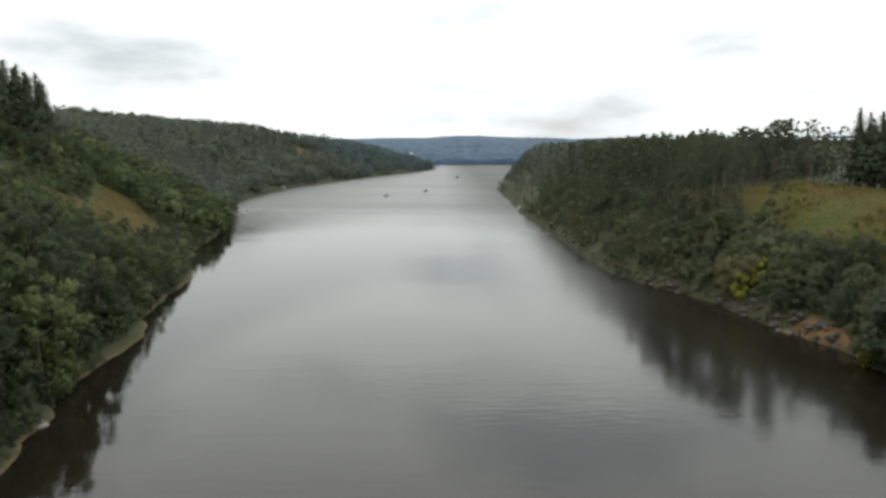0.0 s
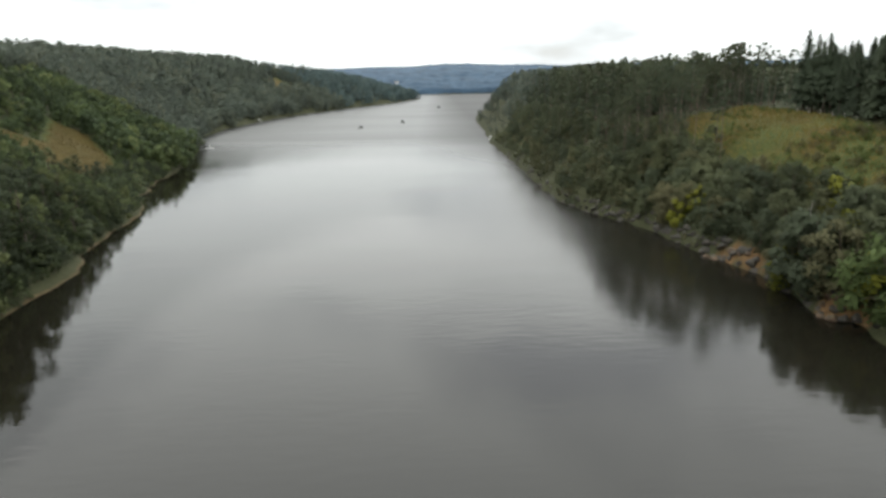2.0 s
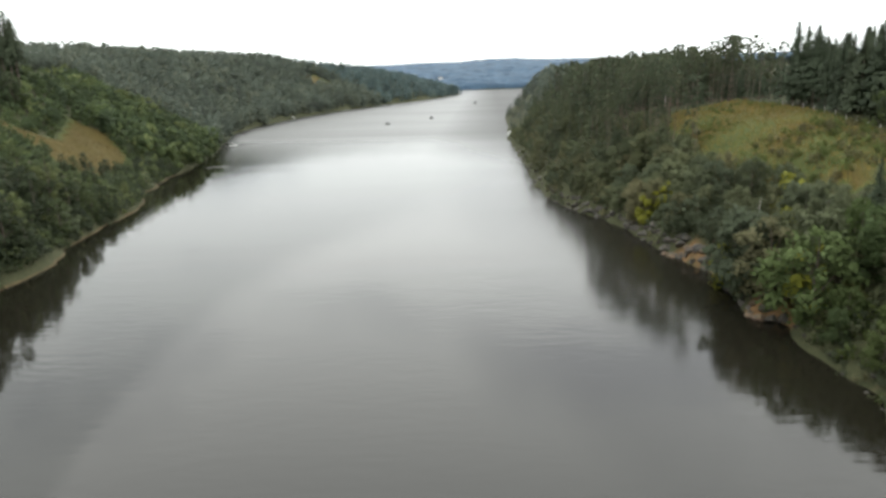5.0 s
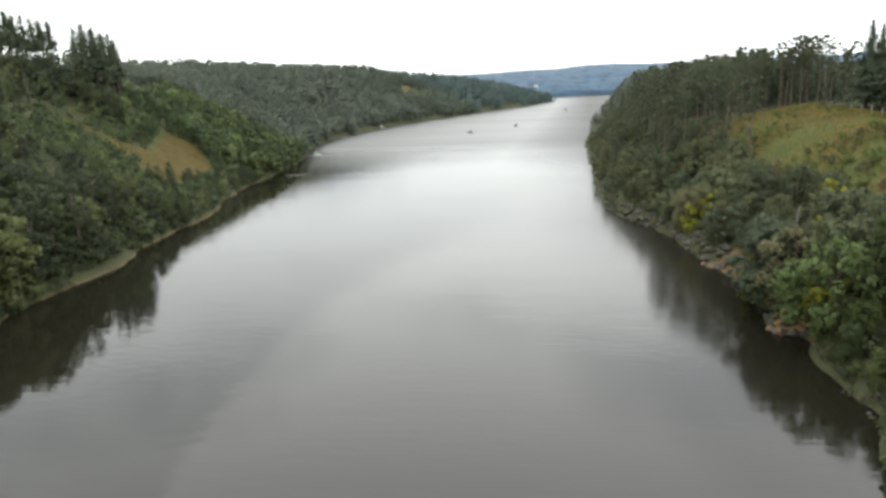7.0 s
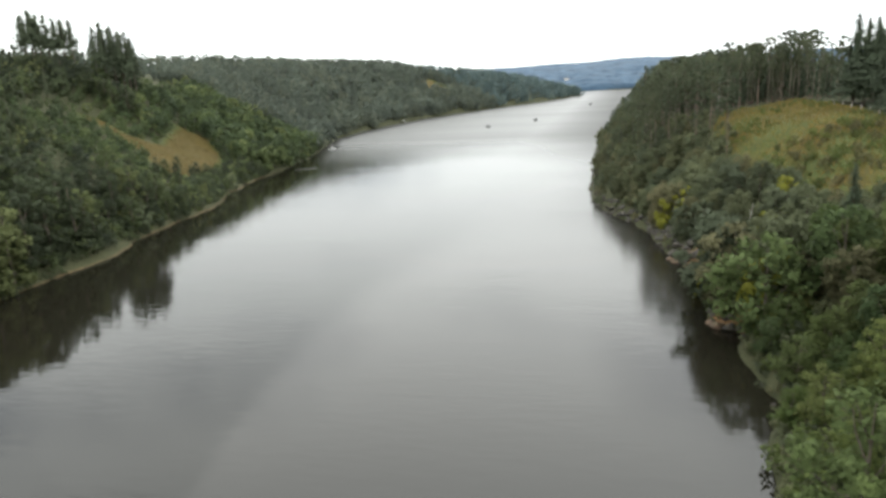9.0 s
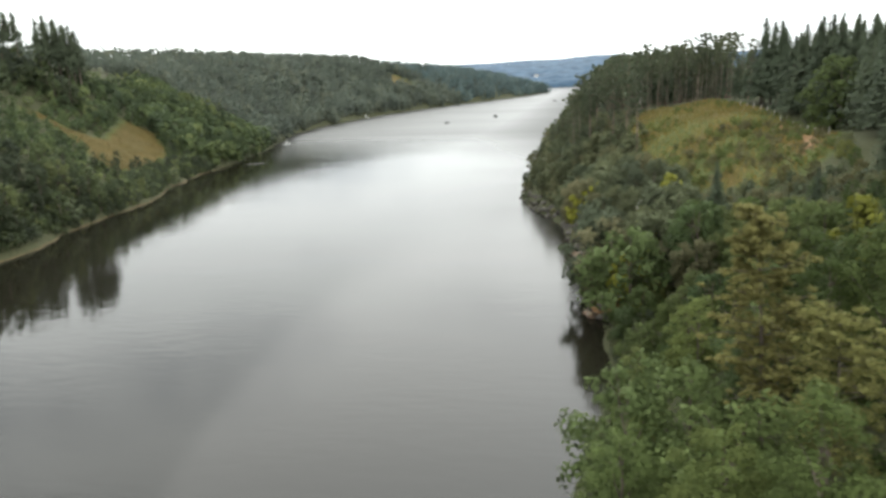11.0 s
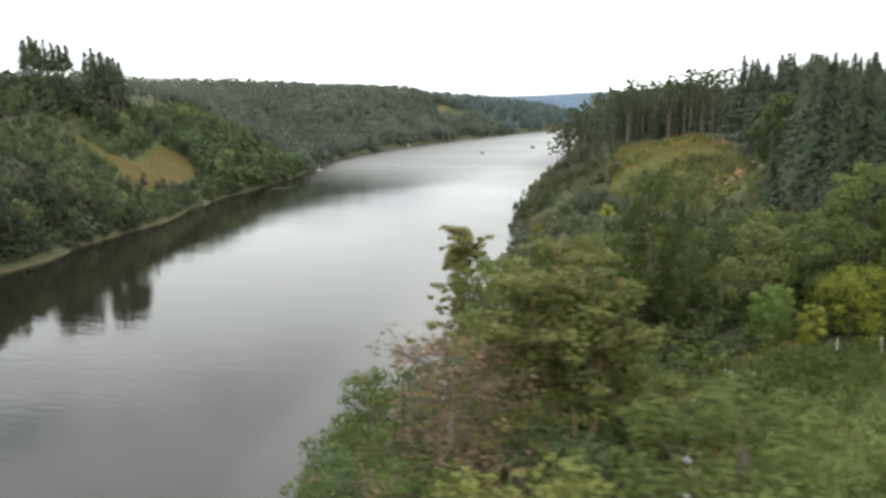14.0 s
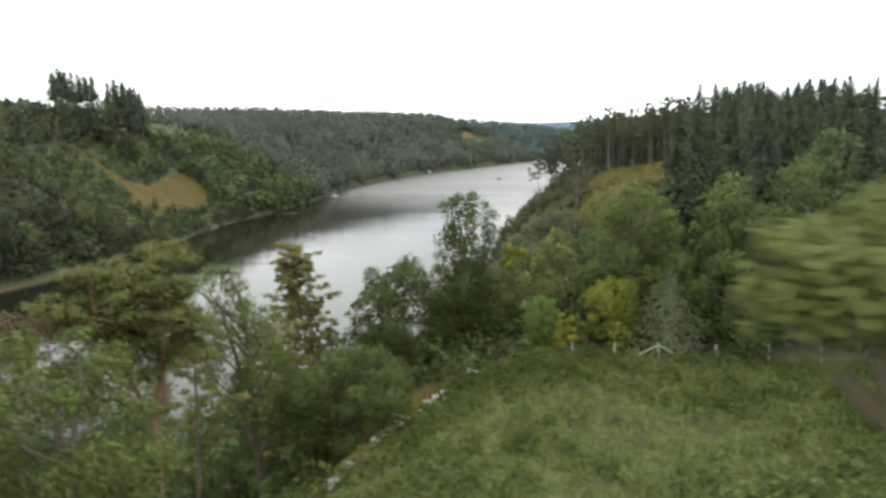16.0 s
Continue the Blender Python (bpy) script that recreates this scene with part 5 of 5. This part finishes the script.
x, y = scatter_in([(101, 16), (105.2, 16), (105.6, 28), (107.2, 36.6), (113, 40), (111, 42), (103, 40)], 0.45, 90)
tufts("bank_grass", "dry tan and green grass along the meadow's edge", x, y, np.random.default_rng(7).uniform(0.2, 0.5, len(x)), 0.05, 5, 91, GRASS_DRY)
x, y = scatter_in(KNOLL, 0.85, 88)
x, y = x[~in_polygon(x, y, WORN_STRIP)], y[~in_polygon(x, y, WORN_STRIP)]
tufts("knoll_grass", "dry orange and yellow grass on the cleared knoll", x, y, np.random.default_rng(6).uniform(0.3, 0.7, len(x)), 0.16, 4, 89, GRASS_DRY)
x, y = scatter_in(KNOLL, 1.5, 83)
x, y = x[~in_polygon(x, y, WORN_STRIP)], y[~in_polygon(x, y, WORN_STRIP)]
keep = rough_noise(x, y, 9, 17) > 0.1
x, y = x[keep], y[keep]
tufts("knoll_grass", "green tufts of grass on the cleared knoll", x, y, np.random.default_rng(3).uniform(0.2, 0.45, len(x)), 0.12, 4, 84, GRASS)
x, y = scatter_in(KNOLL, 1.9, 85)
x, y = x[~in_polygon(x, y, WORN_STRIP)], y[~in_polygon(x, y, WORN_STRIP)]
keep = rough_noise(x, y, 8, 12) + 0.5 * rough_noise(x, y, 2.5, 16) > 0.28
x, y = x[keep], y[keep]
woods("knoll_bushes", "low green scrub on the cleared knoll", BUSH, x, y, np.random.default_rng(4).uniform(0.4, 1.2, len(x)), 23, [BARK, LEAF_OLIVE])
x, y = scatter_in(KNOLL, 2.7, 93)
x, y = x[~in_polygon(x, y, WORN_STRIP)], y[~in_polygon(x, y, WORN_STRIP)]
keep = (y + 6 * rough_noise(x, y, 6, 23) < 163) & (rough_noise(x, y, 5, 24) > -0.35)
x, y = x[keep], y[keep]
half = np.arange(len(x)) % 2 == 0
woods("knoll_bushes", "brown and bronze shrubs on the near side of the knoll", FINE_BUSH, x[half], y[half], np.random.default_rng(9).uniform(1.0, 2.6, half.sum()), 27, [BARK, LEAF_BRONZE])
woods("knoll_bushes", "olive green shrubs on the near side of the knoll", FINE_BUSH, x[~half], y[~half], np.random.default_rng(10).uniform(1.0, 2.6, (~half).sum()), 28, [BARK, LEAF_OLIVE])
x, y = scatter_in(HILL_CLEARING, 1.1, 86)
tufts("clearing_grass", "dry orange-brown grass in the hillside clearing", x, y, np.random.default_rng(5).uniform(0.25, 0.55, len(x)), 0.16, 4, 87, GRASS_CLEARING)


def part(name, bm, material, parent, label="", smooth=False):
    me = bpy.data.meshes.new(name)
    bm.to_mesh(me)
    bm.free()
    me.materials.append(material)
    for p in me.polygons:
        p.use_smooth = smooth
    ob = new(name, me)
    ob.parent = parent
    return tagged(ob, label)


def stone_mesh(seed, flat=0.7, detail=2):
    """A worn boulder: a sphere pushed in and out."""
    bm = bmesh.new()
    bmesh.ops.create_icosphere(bm, subdivisions=detail, radius=1)
    for v in bm.verts:
        n = v.co.normalized()
        v.co = n * (1 + 0.5 * noise.noise(n * 1.3 + Vector((seed * 7.1, 0, 0))) + 0.3 * noise.noise(n * 3.1 + Vector((0, seed * 3.7, 0))))
        v.co.z *= flat
    me = bpy.data.meshes.new("stone")
    bm.to_mesh(me)
    bm.free()
    return me


def crag_mesh(seed, flat=0.8):
    """A broken block of rock: flat faces and sharp edges."""
    rr = random.Random(seed)
    bm = bmesh.new()
    for k in range(16):
        v = Vector((rr.gauss(0, 1), rr.gauss(0, 1), rr.gauss(0, 1))).normalized() * rr.uniform(0.75, 1.15)
        bm.verts.new((v.x, v.y, v.z * flat))
    hull = bmesh.ops.convex_hull(bm, input=bm.verts[:])
    bmesh.ops.delete(bm, geom=[g for g in hull["geom_interior"] if isinstance(g, bmesh.types.BMVert)], context="VERTS")
    bmesh.ops.bevel(bm, geom=bm.edges[:], offset=0.05, segments=1, affect="EDGES")
    me = bpy.data.meshes.new("crag")
    bm.to_mesh(me)
    bm.free()
    return me


def stones(name, places, meshes, material, label, group, r):
    for x, y, size in places:
        me = r.choice(meshes)
        if not me.materials:
            me.materials.append(material)
        ob = tagged(new(name, me), label, "rock", group)
        ob.matrix_basis = Matrix.Translation((x, y, max(float(height(x, y)), -0.2) + 0.1 * size)) @ Euler((r.uniform(-0.3, 0.3), r.uniform(-0.3, 0.3), r.uniform(0, 6.28))).to_matrix().to_4x4() @ Matrix.Diagonal((size * r.uniform(0.8, 1.4), size * r.uniform(0.7, 1.1), size, 1))


def along(line, step):
    out = []
    for (ax, ay), (bx, by) in zip(line, line[1:]):
        n = max(1, int(math.hypot(bx - ax, by - ay) / step))
        out += [(ax + (bx - ax) * i / n, ay + (by - ay) * i / n) for i in range(n)]
    return out


r = random.Random(11)
edge = [p for p in along([(50, 355), (51, 300), (52, 245), (54, 220), (58, 203), (65, 190), (70, 177), (72, 160), (75, 147), (79, 134), (78.5, 122), (77.5, 110), (81, 103), (80, 93), (81.5, 82), (79, 66), (77, 45), (78, 30)], 2.6)]
stones("shore_rock", [(x + r.uniform(-0.5, 1.6), y + r.uniform(-1, 1), r.uniform(0.35, 0.95) * (1 if y > 100 else 0.55)) for x, y in edge], [stone_mesh(i, 0.75, 1) for i in range(5)], ROCK, "grey weathered rock at the water's edge", "rocks along the east shore", r)
crags = []
for x, y in along([(54, 220), (58, 203), (65, 190), (70, 177), (72, 160), (75, 147), (79, 134), (78.5, 122), (77.5, 110), (81, 103)], 2.1):
    for up in (0.2, 1.6, 3.0):
        if r.random() < (0.75, 0.5, 0.3)[int(up / 1.4)]:
            crags.append((x + up + r.uniform(-0.4, 0.6), y + r.uniform(-1, 1), r.uniform(0.7, 1.5)))
stones("shore_rock", crags, [crag_mesh(i) for i in range(7)], ROCK, "broken grey-brown rock of the steep shore", "rocks along the east shore", r)
stones("shore_rock", [(76.0, 146.2, 1.1), (77.0, 144.6, 1.3), (77.9, 142.4, 1.1), (78.6, 140.2, 0.9), (76.9, 143.4, 0.7), (79.4, 110.8, 0.9), (78.2, 110.2, 0.7), (80.6, 109.6, 1.0), (79.7, 108.3, 0.6), (73.4, 148.6, 1.2), (74.2, 147.0, 1.4), (77.2, 108.6, 1.2), (78.0, 106.6, 1.3)], [crag_mesh(18), crag_mesh(19, 0.7), crag_mesh(20, 0.9)], ROCK_PINK, "ochre-brown rock outcrop at the water's edge", "rocks along the east shore", r)
stones("shore_rock", [(86.7, 46.3, 0.6), (88.0, 43.3, 0.7), (88.8, 42.0, 0.5)], [crag_mesh(33, 0.9), crag_mesh(34, 0.8)], ROCK, "grey weathered rock on the steep slope", "rocks on the east slope", r)
stones("shore_rock", [(-60.4, 95.8, 0.7), (-61.0, 97.0, 0.4)], [stone_mesh(12, 0.6, 1)], STONE_PALE, "pale rock at the foot of the west bank", "rocks along the west shore", r)
heap = []
for x, y in along([(106.3, 34.6), (105.7, 32.0), (105.3, 29.0), (105.0, 26.0), (105.2, 21.0), (105.6, 17.0)], 0.2):
    thick = 1.0 if 28 < y < 33.5 else 0.2
    if r.random() < 0.5 + 0.5 * thick:
        heap.append((x + r.gauss(0, 0.32), y + r.uniform(-0.3, 0.3), r.choice((0.08, 0.12, 0.16, 0.22, 0.34)) * (0.7 + 0.4 * thick)))
stones("edge_stone", heap, [stone_mesh(20 + i, 0.5, 1) for i in range(6)], STONE_PALE, "pale loose stone in the rubble along the meadow's edge", "stones along the meadow's edge", r)


def box_bar(a, b, thick, sides=4):
    """A bar from a to b."""
    bm = bmesh.new()
    a, b = Vector(a), Vector(b)
    m = Matrix.Translation((a + b) / 2) @ (b - a).to_track_quat("Z", "Y").to_matrix().to_4x4()
    bmesh.ops.create_cone(bm, cap_ends=True, segments=sides + 2, radius1=thick / 2, radius2=thick / 2 * 0.92, depth=(b - a).length, matrix=m)
    return bm


def fence(posts, tall, thick, braces, wires, label, group):
    """Posts on a line, with wires between them and slanting braces; stands at its first post."""
    foot = [Vector((x, y, float(height(x, y)))) for x, y in posts]
    root = tagged(new("fence"), label, "fence", group)
    root.location = foot[0]
    rr = random.Random(len(posts))
    tops = []
    for k, p in enumerate(foot):
        p = p - foot[0]
        top = p + Vector((rr.uniform(-0.08, 0.08), rr.uniform(-0.08, 0.08), tall * rr.uniform(0.92, 1.05)))
        tops.append(top)
        part("post", box_bar(p - Vector((0, 0, 0.25)), top, thick), WOOD_FENCE, root)
        for side in braces.get(k, ()):
            q = foot[min(max(k + side, 0), len(foot) - 1)] - foot[0]
            end = p + (q - p).normalized() * 1.6
            end.z = float(height(*(end + foot[0]).xy)) - foot[0].z + 0.05
            part("brace", box_bar(end, p.lerp(top, 0.85), thick * 0.8), WOOD_FENCE, root)
    for level in wires:
        for a, b, ta, tb in zip(foot, foot[1:], tops, tops[1:]):
            part("wire", box_bar((a - foot[0]).lerp(ta, level), (b - foot[0]).lerp(tb, level), 0.007, 1), BARK, root)
    return root


fence([(107.1, 35.3), (113.5, 38.2), (116.1, 39.3), (118.8, 40.2), (122.4, 40.9), (125.6, 41.4), (128.6, 41.7)], 1.15, 0.10, {0: (1,), 3: (-1, 1)}, (0.4, 0.9),
      "weathered wooden post fence with braces at the meadow's edge", "wooden fences")
fence([(115.6, 197), (116.4, 192.5), (117.2, 188), (118, 183.5), (118.6, 179), (119.2, 174.5), (119.6, 170), (119.9, 165.5), (120.2, 161), (120.5, 156.5), (120.7, 152), (120.9, 147.5), (121, 143), (121, 138.6)], 1.5, 0.2, {}, (0.5, 0.92),
      "pale wooden post fence along the knoll", "wooden fences")


def rowing_boat(x, y, turn, long, hull_mat, label, name="rowing_boat", canopy=None):
    """An open boat: pointed hull with a floor, gunwale and thwarts; with a canopy where it has one."""
    root = tagged(new(name), label, "boat", "boats on the reservoir")
    root.matrix_basis = Matrix.Translation((x, y, 0)) @ Matrix.Rotation(turn, 4, "Z")
    bm = bmesh.new()
    rows = []
    for i in range(9):
        s = i / 8
        w = 0.22 * long * math.sin(math.pi * min(1, 0.22 + 0.78 * (1 - s))) ** 0.7 + 0.01
        rise = 0.10 * long * (0.9 + 0.5 * s * s)
        sec = [(-w, rise), (-w * 0.85, 0.0), (-w * 0.4, -0.12), (w * 0.4, -0.12), (w * 0.85, 0.0), (w, rise), (w * 0.88, rise), (w * 0.7, 0.06), (-w * 0.7, 0.06), (-w * 0.88, rise)]
        rows.append([bm.verts.new(((s - 0.5) * long, a, b)) for a, b in sec])
    for p, q in zip(rows, rows[1:]):
        for k in range(len(p)):
            bm.faces.new((p[k], p[(k + 1) % len(p)], q[(k + 1) % len(p)], q[k]))
    bm.faces.new(rows[0])
    bm.faces.new(list(reversed(rows[-1])))
    part("hull", bm, hull_mat, root)
    for s in (-0.22, 0.12):
        bm = bmesh.new()
        bmesh.ops.create_cube(bm, size=1, matrix=Matrix.Translation((s * long, 0, 0.08 * long)) @ Matrix.Diagonal((0.25, 0.36 * long, 0.04, 1)))
        part("thwart", bm, WOOD_FENCE, root)
    if canopy:
        bm = bmesh.new()
        bmesh.ops.create_cube(bm, size=1, matrix=Matrix.Translation((0, 0, 0.30 * long)) @ Matrix.Diagonal((0.62 * long, 0.36 * long, 0.16 * long, 1)))
        bmesh.ops.bevel(bm, geom=bm.edges[:], offset=0.08 * long, segments=2, affect="EDGES")
        part("cabin", bm, canopy, root)
    return root


rowing_boat(-48.8, 576, 0.4, 4.6, PAINT_DARK, "small dark fishing boat with a low shelter on open water", canopy=PAINT_DARK)
rowing_boat(-17.0, 642, 0.9, 5.2, PAINT_DARK, "dark fishing boat with a low shelter on open water", canopy=PAINT_DARK)
rowing_boat(19, 940, 0.2, 5.0, PAINT_DARK, "distant small boat with a shelter on open water", canopy=PAINT_DARK)
rowing_boat(49.0, 452, 1.3, 6.0, PAINT_WHITE, "white cabin boat moored under the trees", "cabin_boat", PAINT_WHITE)
rowing_boat(-160.5, 690, 1.2, 7.0, PAINT_WHITE, "white boat moored along the far bank", "cabin_boat", PAINT_WHITE)


def sailing_boat(x, y, turn):
    root = rowing_boat(x, y, turn, 5.0, PAINT_WHITE, "small white sailing boat moored by the west bank", "sailing_boat")
    part("mast", box_bar((0.3, 0, 0.2), (0.3, 0, 4.2), 0.10), WOOD_FENCE, root)
    bm = bmesh.new()
    v = [bm.verts.new(p) for p in ((0.2, 0.03, 0.9), (-0.5, 0.12, 0.9), (0.2, 0.03, 3.4))]
    f = bm.faces.new(v)
    bmesh.ops.solidify(bm, geom=[f], thickness=0.03)
    part("sail", bm, PAINT_WHITE, root)
    return root


sailing_boat(-124.5, 421, 0.5)


def block(size, at, matrix=None):
    bm = bmesh.new()
    bmesh.ops.create_cube(bm, size=1, matrix=Matrix.Translation(at) @ Matrix.Diagonal((*size, 1)))
    return bm


def small_house(x, y, turn):
    """A white cottage with a pitched roof, two windows and a door on its long side."""
    root = tagged(new("house"), "small white cottage with a grey roof on the far wooded hill", "house")
    root.matrix_basis = Matrix.Translation((x, y, float(height(x, y)) - 0.6)) @ Matrix.Rotation(turn, 4, "Z")
    part("wall", block((10, 7, 5.2), (0, 0, 2.6)), WALL_WHITE, root)
    bm = bmesh.new()
    pts = [(-5.5, -4, 5.1), (5.5, -4, 5.1), (5.5, 4, 5.1), (-5.5, 4, 5.1), (-5.5, 0, 8.2), (5.5, 0, 8.2)]
    v = [bm.verts.new(p) for p in pts]
    for f in ((0, 1, 5, 4), (2, 3, 4, 5), (1, 2, 5), (3, 0, 4), (3, 2, 1, 0)):
        bm.faces.new([v[k] for k in f])
    part("roof", bm, ROOF_GREY, root)
    for wx in (-3, 3):
        pane = part("window", block((1.2, 0.1, 1.4), (wx, -3.53, 2.6)), PAINT_DARK, root)
        for dx, dz, long, tall in ((-0.62, 0, 0.12, 1.6), (0.62, 0, 0.12, 1.6), (0, 0.74, 1.12, 0.12), (0, -0.74, 1.12, 0.12)):
            part("frame", block((long, 0.16, tall), (wx + dx, -3.55, 2.6 + dz)), WALL_WHITE, pane)
    door = part("door", block((1.1, 0.1, 2.1), (0, -3.53, 1.65)), WOOD_FENCE, root)
    part("handle", block((0.06, 0.08, 0.16), (0.4, -3.61, 1.65)), PAINT_DARK, door)
    return root


small_house(-80, 1790, 0.1)
